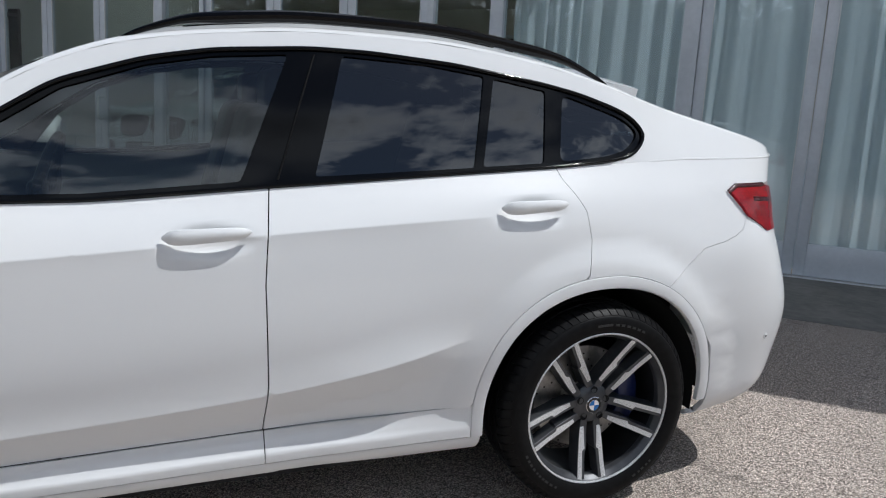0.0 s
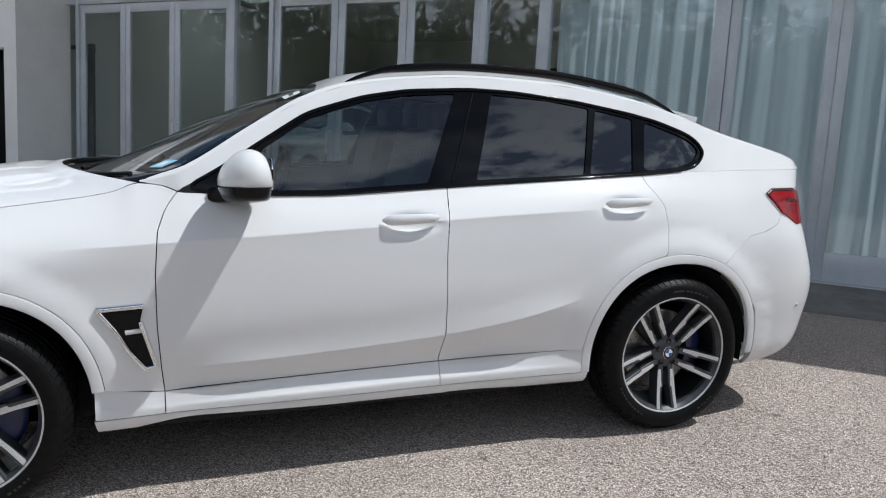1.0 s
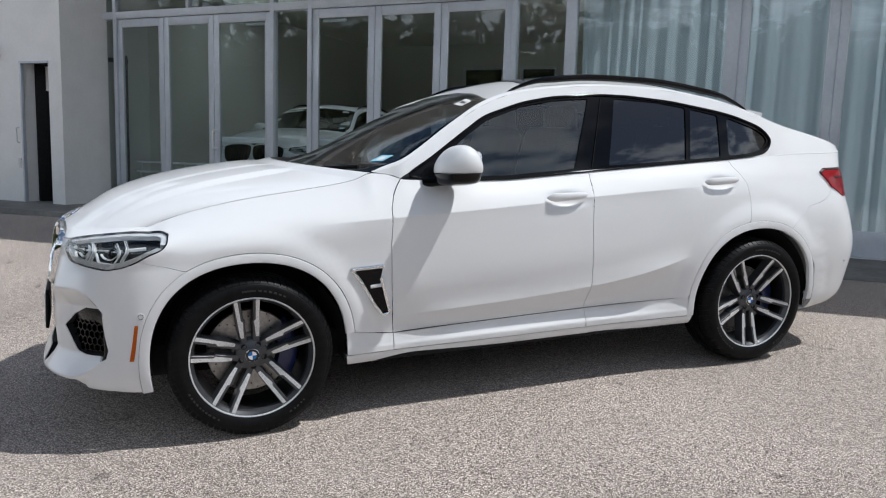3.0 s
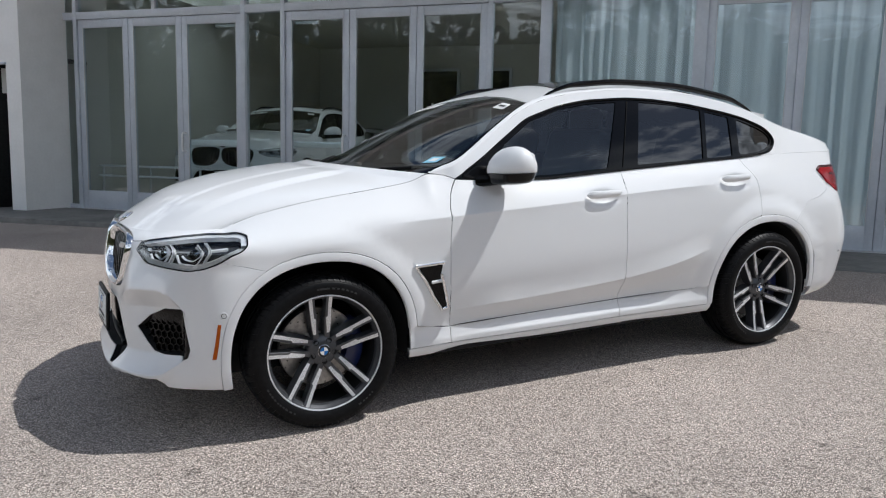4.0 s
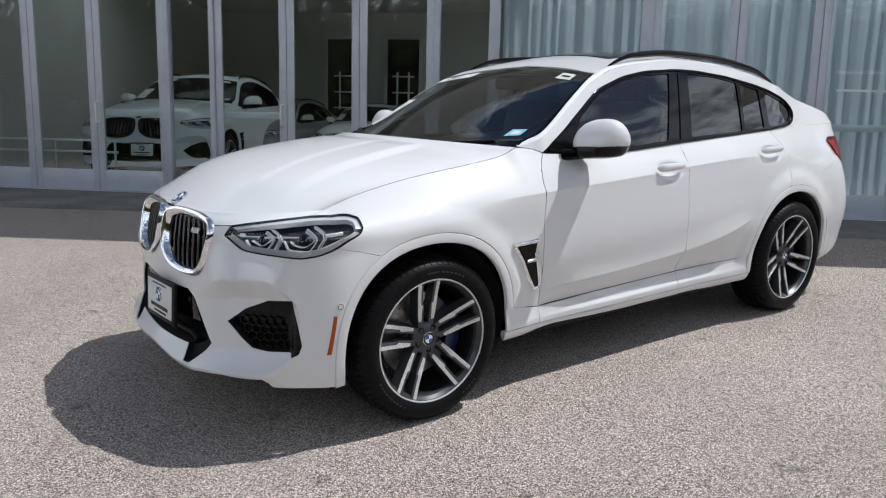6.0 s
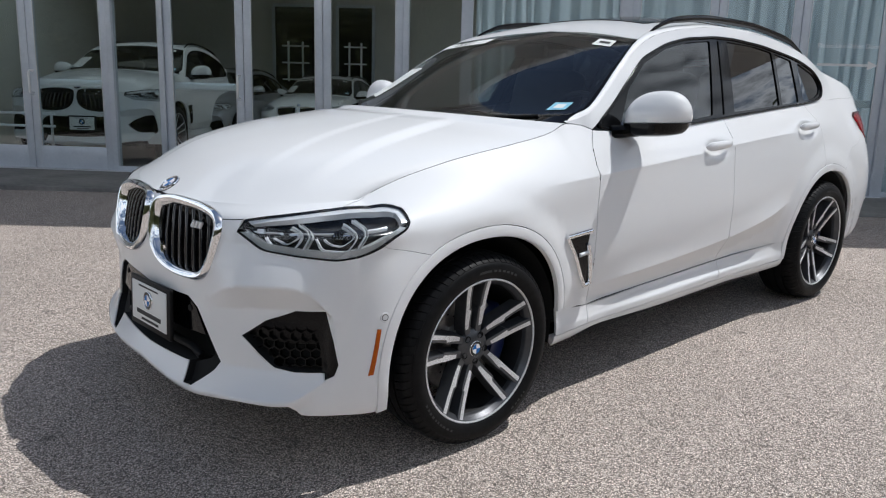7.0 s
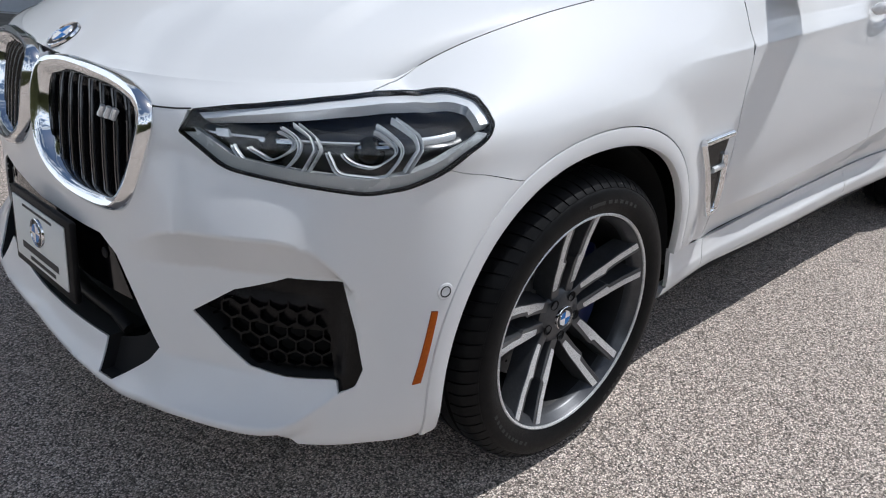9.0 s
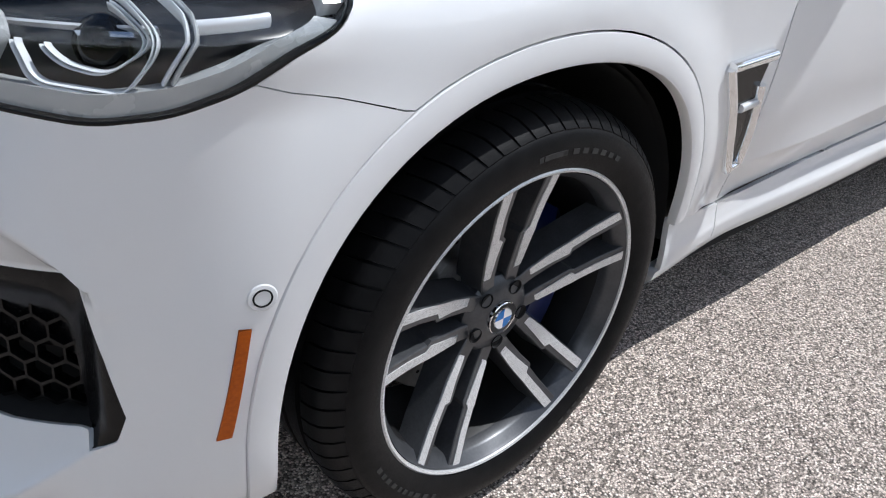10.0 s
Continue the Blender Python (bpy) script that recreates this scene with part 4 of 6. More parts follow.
def cladding(u, v):
    """u along the car, v 0 to 1 from the door's edge down."""
    k = 0.35 + 0.65 * smooth(0.55, 1.35, u) * (1 - smooth(1.95, 2.38, u))
    top, low = SKIRT_TOP(u), SKIRT_LOW(u)
    return u, -(FOOT(u) + 0.024 * k * KNEE(v)), top + (low - top) * v


def sill(u, v):
    """u along the car, v 0 to 1 from the cladding down."""
    k = 0.35 + 0.65 * smooth(0.55, 1.35, u) * (1 - smooth(1.95, 2.38, u))
    low = SKIRT_LOW(u) - 0.004
    return u, -(FOOT(u) - 0.004 + 0.019 * k - 0.026 * v * v), low - 0.048 * v


for mirror in (False, True):
    for owner, a, b in ((fenders, 0.432, 0.666), (doors_f, 0.668, 1.7385), (doors_r, 1.7395, 2.398)):
        part("door_cladding", mesh("door_cladding", panel([(a, 0.0), (b, 0.0), (b - 0.006 * (b > 2), 1.0), (a, 1.0)], cladding, step=0.016, ky=0.105, mirror=mirror, gap=0.001, flange=0.012)), PAINT, owner[mirror])
    part("sill", mesh("sill", panel([(0.428, 0.0), (2.430, 0.0), (2.425, 1.0), (0.436, 1.0)], sill, step=0.02, ky=0.048, mirror=mirror, flange=0.03)), PAINT, car, "white side skirt under the doors")
    part("sill_underside", box((1.95, 0.10, 0.05), (1.43, -0.83 if not mirror else 0.83, 0.285), 0.01), DARK, car)

# wheel-arch mouldings
for hx, a0, a1 in ((HUBS[0], 194, 8), (HUBS[1], 186, -4)):
    for mirror in (False, True):
        ps, ns = [], []
        for (x, z), k in zip(ring_points(hx, 0.4495, a0, a1, 56), range(57)):
            a = radians(a0 + (a1 - a0) * k / 56)
            wv = unwrap(x, max(0.262, z))
            p, n = frame_at(flank, *wv, mirror)
            p.x, p.z = x, z
            n = Vector((0.10 * math.cos(a), n.y, 0.10 * math.sin(a))).normalized()
            ps.append(p)
            ns.append(n)
        prof = [(-0.0205, -0.016), (-0.0205, -0.001), (-0.0190, 0.0020), (-0.013, 0.0040), (0.014, 0.0042), (0.0190, 0.0034), (0.0206, 0.0010), (0.0206, -0.03)]
        prof = [(q[0] * (1 if not mirror else -1), q[1]) for q in prof]
        part("arch_moulding", fixed(mesh("arch_moulding", sweep(ps, ns, prof, False)), 40), PAINT, car)

# black liners inside the wheel arches
for hx in HUBS:
    for mirror in (False, True):
        bm = bmesh.new()
        rows = []
        for k in range(25):
            a = radians(2 + 186 * k / 24)
            q = 0.434
            rows.append([bm.verts.new((hx + rad * math.cos(a), y if mirror else -y, HUBZ + rad * math.sin(a))) for rad, y in ((q, 0.905), (q, 0.55), (0.14, 0.52))])
        for u, v in zip(rows, rows[1:]):
            for c in range(2):
                bm.faces.new((u[c], u[c + 1], v[c + 1], v[c]))
        part("arch_liner", bm, DARK, car, "black felt liner")

# roof, screen and bonnet: sheets stretched between four edges
def coons(front, back, left, right, swell=None):
    def at(a, b):
        a, b = (a + 1) / 2, b
        F, B, L, R = Vector(front(a)), Vector(back(a)), Vector(left(b)), Vector(right(b))
        c = (1 - b) * ((1 - a) * Vector(front(0)) + a * Vector(front(1))) + b * ((1 - a) * Vector(back(0)) + a * Vector(back(1)))
        p = F * (1 - b) + B * b + L * (1 - a) + R * a - c
        if swell:
            p = p + Vector((0, 0, swell(2 * a - 1, b)))
        return tuple(p)
    return at


def arc(p, q, lift_x, lift_z, power=2.0):
    """A bowed line from p to q with its middle moved."""
    def at(a):
        k = 1 - abs(2 * a - 1) ** power
        return p[0] + (q[0] - p[0]) * a + lift_x * k, p[1] + (q[1] - p[1]) * a, p[2] + (q[2] - p[2]) * a + lift_z * k
    return at


def flip(p):
    return p[0], -p[1], p[2]


UP = 0.016


def inset(x):
    return 0.020 + 0.035 * smooth(1.1, 1.6, x)


def upper(x):
    return cant(x, inset(x), UP)


SCR0, SCR1, ROOF1, TAIL1 = 0.66, 1.27, 3.12, 3.76
screen_side = lambda b: upper(SCR0 + (SCR1 - SCR0) * b)
roof_side = lambda b: upper(SCR1 + (ROOF1 - SCR1) * b)
tail_side = lambda b: upper(ROOF1 + (TAIL1 - ROOF1) * b)
screen_base = arc(screen_side(0), flip(screen_side(0)), -0.36, -0.045, 2.2)
screen_head = arc(screen_side(1), flip(screen_side(1)), 0.10, 0.055)
roof_back = arc(roof_side(1), flip(roof_side(1)), 0.06, 0.055)
tail_back = arc(tail_side(1), flip(tail_side(1)), 0.11, 0.004, 3.5)
screen = coons(screen_base, screen_head, screen_side, lambda b: flip(screen_side(b)), lambda a, b: 0.020 * (1 - a * a) * math.sin(math.pi * b))
roof = coons(screen_head, roof_back, roof_side, lambda b: flip(roof_side(b)), lambda a, b: 0.006 * (1 - a * a) * math.sin(math.pi * b))
tailgate = coons(roof_back, tail_back, tail_side, lambda b: flip(tail_side(b)), lambda a, b: -0.012 * (1 - a * a) * math.sin(math.pi * b))

bonnet_side = lambda b: flank(1.0 * b, 6.0)
bonnet_front = lambda a: flank(-NOSE * (1 - abs(2 * a - 1)), 6.0) if a <= 0.5 else flip(flank(-NOSE * (1 - abs(2 * a - 1)), 6.0))
cowl = arc(bonnet_side(1), flip(bonnet_side(1)), -0.335, 0.024, 2.2)


def bonnet_swell(a, b):
    r = abs(a)
    fade = smooth(0.03, 0.25, b) * (1 - smooth(0.82, 1.0, b))
    ridge = 0.017 * smooth(0.68 - 0.10 * b, 0.605 - 0.10 * b, r) * fade
    inner = 0.005 * smooth(0.42 - 0.12 * b, 0.365 - 0.12 * b, r) * fade
    crown = 0.048 * (1 - a * a) * max(0.0, math.sin(math.pi * min(1.0, max(0.0, b) * 0.95))) ** 0.75
    return ridge + inner + crown


bonnet = coons(bonnet_front, cowl, bonnet_side, lambda b: flip(bonnet_side(b)), bonnet_swell)
SQ = [(-1, 0), (1, 0), (1, 1), (-1, 1)]


def sheet(poly, lift, kx, ky, **kw):
    """A panel on a four-edged surface; kx, ky: its metres."""
    return panel([(u * kx, v) for u, v in poly], lambda u, v: lift(u / kx, v), ky=ky, **kw)


lip = [(0.05, 6.0), (-0.05, 5.935), (-0.141, 5.82)] + lamp_run(5)[2:] + lamp_run(4, 3, 2, 1) + [(-0.764, 5.14), (-0.80, 5.47), (-0.86, 5.88), (-0.93, 6.0)]
bonnet_pieces = [sheet(SQ, bonnet, 0.75, 1.2, step=0.017, flange=0.0)] + [panel(lip, flank, step=0.03, ky=KY, mirror=mm, flange=0.004) for mm in (False, True)]
hood = part("bonnet", mesh("bonnet", *bonnet_pieces), PAINT, car, "white bonnet with raised ridges")
part("roof_panel", mesh("roof_panel", sheet(SQ, roof, 0.6, 1.85, step=0.05, gap=0.002)), PAINT, car)
part("sunroof", mesh("sunroof", sheet(rounded([(-0.80, 0.14), (0.80, 0.14), (0.80, 0.72), (-0.80, 0.72)], 0.05), roof, 0.6, 1.85, step=0.06, out=0.004)), GLOSS_BLACK, car, "dark glass sunroof")
part("boot_lid", mesh("boot_lid", sheet([(-1, 0.72), (1, 0.72), (1, 1), (-1, 1)], tailgate, 0.58, 0.7, step=0.05)), PAINT, car)
part("rear_screen", mesh("rear_screen", sheet([(-1, 0.02), (1, 0.02), (1, 0.70), (-1, 0.70)], tailgate, 0.58, 0.7, step=0.05)), PRIVACY, car, "dark tinted rear screen")
spoiler = sheet([(-1.0, -0.16), (1.0, -0.16), (1.0, 0.05), (-1.0, 0.05)], lambda a, b: tuple(Vector(tailgate(a, b)) + Vector((0, 0, 0.030 + 0.10 * b + 0.0))), 0.58, 0.7, step=0.04, flange=0.028)
part("roof_spoiler", mesh("roof_spoiler", spoiler), PAINT, car, "white lip at the end of the roof")
ducktail = tube([tuple(Vector(tail_back(k / 24)) + Vector((0.005, 0, 0.002))) for k in range(2, 23)], [0.006 + 0.014 * min(1, k / 4, (20 - k) / 4) for k in range(21)], 10)
part("boot_spoiler", ducktail, PAINT, car)
glass_sheet = part("windscreen", mesh("windscreen", sheet(SQ, screen, 0.66, 0.75, step=0.06, gap=0.012, flange=0.004)), SCREEN, car, "raked windscreen with stickers on it")
band = lambda poly: part("screen_border", mesh("screen_border", sheet(poly, screen, 0.66, 0.75, step=0.05, flange=0.0, out=-0.006)), GLOSS_BLACK, glass_sheet)
band([(-1, 0.0), (1, 0.0), (1, 0.09), (0.5, 0.075), (0, 0.07), (-0.5, 0.075), (-1, 0.09)])
band([(-1, 0.93), (-0.2, 0.95), (-0.12, 0.82), (0.12, 0.82), (0.2, 0.95), (1, 0.93), (1, 1), (-1, 1)])
band([(-1, 0.07), (-0.955, 0.07), (-0.955, 0.94), (-1, 0.94)])
band([(1, 0.07), (0.955, 0.07), (0.955, 0.94), (1, 0.94)])
cowl_grille = coons(cowl, screen_base, lambda b: tuple(Vector(bonnet_side(1)).lerp(Vector(screen_side(0)), b)), lambda b: flip(tuple(Vector(bonnet_side(1)).lerp(Vector(screen_side(0)), b))))
part("cowl", mesh("cowl", sheet([(-0.88, 0), (0.88, 0), (0.88, 1), (-0.88, 1)], lambda a, b: tuple(Vector(cowl_grille(a, b)) - Vector((0, 0, 0.018))), 0.75, 0.12, step=0.03, flange=0.01)), TRIM_BLACK, car, "black plastic scuttle under the windscreen")
for a, b in ((-1.0, -0.875), (0.875, 1.0)):
    part("scuttle_corner", mesh("scuttle_corner", sheet([(a, -0.02), (b, -0.02), (b, 1.02), (a, 1.02)], cowl_grille, 0.75, 0.12, step=0.03, flange=0.03)), GLOSS_BLACK, car)
for y0, y1 in ((-0.62, 0.02), (0.10, 0.66)):
    wiper = tube([tuple(Vector(screen((y0 + (y1 - y0) * k / 10) / 0.72, 0.015 + 0.015 * math.sin(math.pi * k / 10))) + Vector((0, 0, 0.004))) for k in range(11)], 0.008, 8)
    part("wiper", wiper, TRIM_BLACK, car)

# pillars and roof sides
DLO = [(0.76, 1.140), (0.93, 1.112), (1.3, 1.112), (1.8, 1.140), (2.3, 1.165), (2.75, 1.187), (2.95, 1.203), (3.05, 1.222), (3.115, 1.285), (3.08, 1.335), (3.02, 1.37), (2.85, 1.425), (2.7, 1.458), (2.4, 1.508), (2.12, 1.535), (1.93, 1.541), (1.65, 1.526), (1.46, 1.495), (1.226, 1.424), (1.04, 1.308), (0.9, 1.218)]
side_poly = [(x, CANT(x)) for x in (0.605, 0.64, 0.68, 0.74, 0.80, 0.9, 1.0, 1.1, 1.2, 1.3, 1.4, 1.55, 1.7, 1.9, 2.1, 2.3, 2.5, 2.7, 2.85, 3.0, 3.12, 3.25, 3.4, 3.5, 3.6, 3.68, 3.74, 3.80)] + [(3.80, 1.214), (3.7, 1.211), (3.6, 1.208), (3.5, 1.206), (3.3, BELT_Z(3.3)), (3.1, BELT_Z(3.1)), (2.9, BELT_Z(2.9)), (2.755, 1.1875)] + DLO[6:] + [(0.755, 1.143), (0.735, BELT_Z(0.735) + 0.003), (0.70, BELT_Z(0.70) + 0.002), (0.68, BELT_Z(0.68) + 0.001), (0.64, BELT_Z(0.64) + 0.001)]
pillars = both("body_side", side_poly, side, PAINT, step=0.035, flange=0.012)
for mirror in (False, True):
    rows = []
    xs = [0.605 + (3.80 - 0.605) * k / 80 for k in range(81)]
    for x in xs:
        k = smooth(0.58, 0.70, x) * (1 - 0.8 * smooth(3.70, 3.80, x))
        a, b = Vector(cant(x)), Vector(cant(x, 0.006 + (inset(x) - 0.006) * k, UP * k))
        c = Vector((x, a.y + 0.012, b.z + 0.001))
        rows.append([tuple(a * (1 - t) ** 2 + c * 2 * t * (1 - t) + b * t * t) for t in (0, 0.2, 0.4, 0.6, 0.8, 1.0)] + [tuple(b - Vector((0, -0.004, 0.02)))])
    verts = [flip(p) if mirror else p for r in rows for p in r]
    faces = [(i * 7 + j, (i + 1) * 7 + j, (i + 1) * 7 + j + 1, i * 7 + j + 1) for i in range(80) for j in range(6)]
    part("roof_edge", fixed(mesh("roof_edge", (verts, faces)), 60), PAINT, car)
    pts = []
    for k in range(41):
        t = k / 40
        x = 1.40 + (2.99 - 1.40) * t
        h = 0.034 * min(1.0, 9 * t, 9 * (1 - t)) ** 0.7
        p = Vector(cant(x, 0.035, 0.012 + h))
        pts.append(flip(tuple(p)) if mirror else tuple(p))
    part("roof_rail", tube(pts, [0.006 + 0.012 * min(1, 6 * k / 40, 6 * (1 - k / 40)) for k in range(41)], 10), GLOSS_BLACK, car, "gloss black roof rail")

# side glass
PANES = {
    "front": [(0.93, 1.130), (1.30, 1.130), (1.70, 1.155), (1.862, 1.521), (1.65, 1.508), (1.46, 1.477), (1.24, 1.406), (1.06, 1.292)],
    "rear": [(1.915, 1.166), (2.43, 1.187), (2.50, 1.476), (2.3, 1.506), (2.03, 1.523)],
    "vent": [(2.46, 1.189), (2.682, 1.199), (2.722, 1.434), (2.533, 1.470)],
    "quarter": [(2.742, 1.203), (2.93, 1.218), (3.03, 1.243), (3.085, 1.29), (3.06, 1.325), (3.0, 1.355), (2.785, 1.424)],
}
for mirror in (False, True):
    frame_mesh = mesh("window_frame", panel(rounded(DLO, 0.05, 3), side, [rounded(p, 0.03 if k == "quarter" else 0.012, 3) for k, p in PANES.items()], step=0.04, out=-0.004, mirror=mirror, flange=0.012))
    part("window_frame", frame_mesh, GLOSS_BLACK, car, "gloss black window surround")
    for key, p in PANES.items():
        owner = doors_f[mirror] if key == "front" else doors_r[mirror] if key != "quarter" else car
        part("window_pane", mesh("window_pane", panel(shrunk(p, -0.004), side, step=0.06, out=-0.010, mirror=mirror, flange=0.004)), PANE if key == "front" else PRIVACY, owner, "side window" if key == "front" else "dark tinted window")
    piping("window_trim", rounded(DLO, 0.05, 3), side, half_round(0.014, 0.006), GLOSS_BLACK, car, mirror, True, 0.04, 0.0, ky=1.0)
    low = [p for p in DLO if p[1] < 1.30 and 0.9 < p[0] < 3.04][:8]
    piping("belt_strip", low, side, half_round(0.010, 0.007), GLOSS_BLACK, car, mirror, False, 0.04, 0.004, ky=1.0)

# the gap between the doors on the middle pillar, and the filled joint of shoulder and tail
for mirror in (False, True):
    piping("pillar_seal", [(1.805, 1.158), (1.872, 1.34), (1.942, 1.522)], side, half_round(0.007, 0.0035), RUBBER, car, mirror, False, 0.04, -0.002, ky=1.0)
    joint = [flank(3.02 - X0 + 0.8 * k / 24, 6.0) for k in range(25)]
    joint = [flip(p) if mirror else p for p in ((x, y + 0.005, z - 0.002) for x, y, z in joint)]
    part("shoulder_joint", tube(joint, [0.003 + 0.004 * min(1, k / 4) for k in range(25)], 10), PAINT, car)

# door handles
for mirror in (False, True):
    for (gx, gz), ds in zip(GRIPS, (doors_f, doors_r)):
        bm = bmesh.new()
        rows = []
        for k in range(15):
            t = -1 + 2 * k / 14
            x = gx + 0.118 * t
            wv = unwrap(x, gz + 0.018 + 0.006 * t)
            p, n = frame_at(flank, *wv)
            r = max(0.05, 1 - abs(t) ** 6) ** 0.6
            out = 0.020 - 0.014 * abs(t) ** 4
            c = Vector((x, -0.905 + 0.010 * (gx > 2), gz + 0.020 + 0.004 * t)) + Vector((0, -1, 0)) * out
            ring = []
            for j in range(10):
                a = 2 * math.pi * j / 10
                q = c + Vector((0, 0.013 * math.cos(a) * r, 0.0205 * math.sin(a) * r * (1 - 0.18 * t)))
                ring.append(bm.verts.new(flip(tuple(q)) if mirror else tuple(q)))
            rows.append(ring)
        for k in range(14):
            for j in range(10):
                bm.faces.new((rows[k][j], rows[k][(j + 1) % 10], rows[k + 1][(j + 1) % 10], rows[k + 1][j]))
        bm.faces.new(rows[0])
        bm.faces.new(rows[-1][::-1])
        part("door_handle", bm, PAINT, ds[mirror], "white pull handle over a scooped recess")

# gill behind the front wheel: black insert in a bright frame
VENT = uw([(0.455, 0.728), (0.608, 0.735), (0.596, 0.680), (0.642, 0.505), (0.605, 0.497), (0.555, 0.565), (0.510, 0.650)])
for mirror in (False, True):
    gill = part("side_gill", mesh("side_gill", panel(VENT, flank, step=0.02, ky=KY, out=0.004, mirror=mirror, flange=0.01)), GLOSS_BLACK, fenders[mirror], "black gill behind the front wheel")
    piping("gill_blade", [VENT[0], VENT[1]], flank, half_round(0.022, 0.012), CHROME, fenders[mirror], mirror, False, 0.02, 0.006, "chrome blade")
    piping("gill_edge", [VENT[0], VENT[6], VENT[5], VENT[4], VENT[3], VENT[2]], flank, half_round(0.019, 0.012), CHROME, fenders[mirror], mirror, False, 0.02, 0.004, "chrome edge")
    piping("gill_bar", uw([(0.545, 0.640), (0.600, 0.645)]), flank, half_round(0.016, 0.006), SATIN, fenders[mirror], mirror, False, 0.02, 0.008, "small bright badge bar")

# door mirrors
def door_mirror(mirror):
    top = part("door_mirror", mirror_shell(True, mirror), PAINT, doors_f[mirror], "white mirror cap over a black foot")
    part("mirror_foot", mirror_shell(False, mirror), GLOSS_BLACK, doors_f[mirror])
    part("mirror_glass", mirror_glass(mirror), CHROME, doors_f[mirror], "mirror glass")
    pts = [(0.86, -0.815, 1.112), (0.90, -0.86, 1.116), (0.94, -0.92, 1.128)]
    part("mirror_arm", tube([flip(p) if mirror else p for p in pts], [0.030, 0.026, 0.028], 10), GLOSS_BLACK, doors_f[mirror])


def mirror_shell(cap, mirror):
    """The mirror's body: its cap (upper) or foot (lower)."""
    bm = bmesh.new()
    c, r = Vector((0.974, -0.965, 1.182)), Vector((0.102, 0.138, 0.107))
    rows = []
    n, m = 20, 32
    k = lambda v, p: math.copysign(abs(v) ** p, v)
    for i in range(n + 1):
        ring = []
        th = math.pi * (i / n) - math.pi / 2
        for j in range(m):
            ph = 2 * math.pi * j / m
            sx, sy, sz = math.cos(th) * math.cos(ph), math.cos(th) * math.sin(ph), math.sin(th)
            x, y, z = c.x + r.x * k(sx, 0.92), c.y + r.y * k(sy, 0.80), c.z + r.z * k(sz, 0.95)
            if x > c.x + 0.062:
                x = c.x + 0.062 + (x - c.x - 0.062) * 0.2
            x += -0.10 * (y - c.y)
            z += -0.10 * (y - c.y)
            x = c.x + (x - c.x) * (1 - 0.24 * smooth(1.17, 1.30, z))
            if cap:
                z = max(z, 1.160 - 0.05 * (y - c.y))
            else:
                z = min(z, 1.157 - 0.05 * (y - c.y))
                flat = 1.112 - 0.08 * (y - c.y)
                z = max(z, flat + 0.35 * (z - flat))
                x, y = c.x + (x - c.x) * 1.01 - 0.004, c.y + (y - c.y) * 1.01
            ring.append(bm.verts.new((x, -y if mirror else y, z)))
        rows.append(ring)
    for i in range(n):
        for j in range(m):
            bm.faces.new((rows[i][j], rows[i][(j + 1) % m], rows[i + 1][(j + 1) % m], rows[i + 1][j]))
    bmesh.ops.remove_doubles(bm, verts=bm.verts, dist=1e-4)
    return bm


def mirror_glass(mirror):
    bm = bmesh.new()
    pts = rounded([(-0.10, -0.045), (0.095, -0.045), (0.095, 0.05), (-0.09, 0.068)], 0.04, 5)
    prism([(x, z) for x, z in pts], 0.004, bm, Matrix.Translation((1.052, -0.962, 1.196)) @ Matrix.Rotation(radians(90), 4, "Z"))
    if mirror:
        bmesh.ops.scale(bm, vec=(1, -1, 1), verts=bm.verts)
    return bm


door_mirror(False)
door_mirror(True)

# head lamps
def lamp_band(a, b, first, last):
    """A strip inside the lamp's outline, from a to b metres in from it."""
    loop = [(u, v * KY) for u, v in LAMP]
    p, q = shrunk(loop, a), shrunk(loop, b)
    ids = [k % len(loop) for k in range(first, last)]
    return [(u, v / KY) for u, v in [p[k] for k in ids] + [q[k] for k in ids[::-1]]]


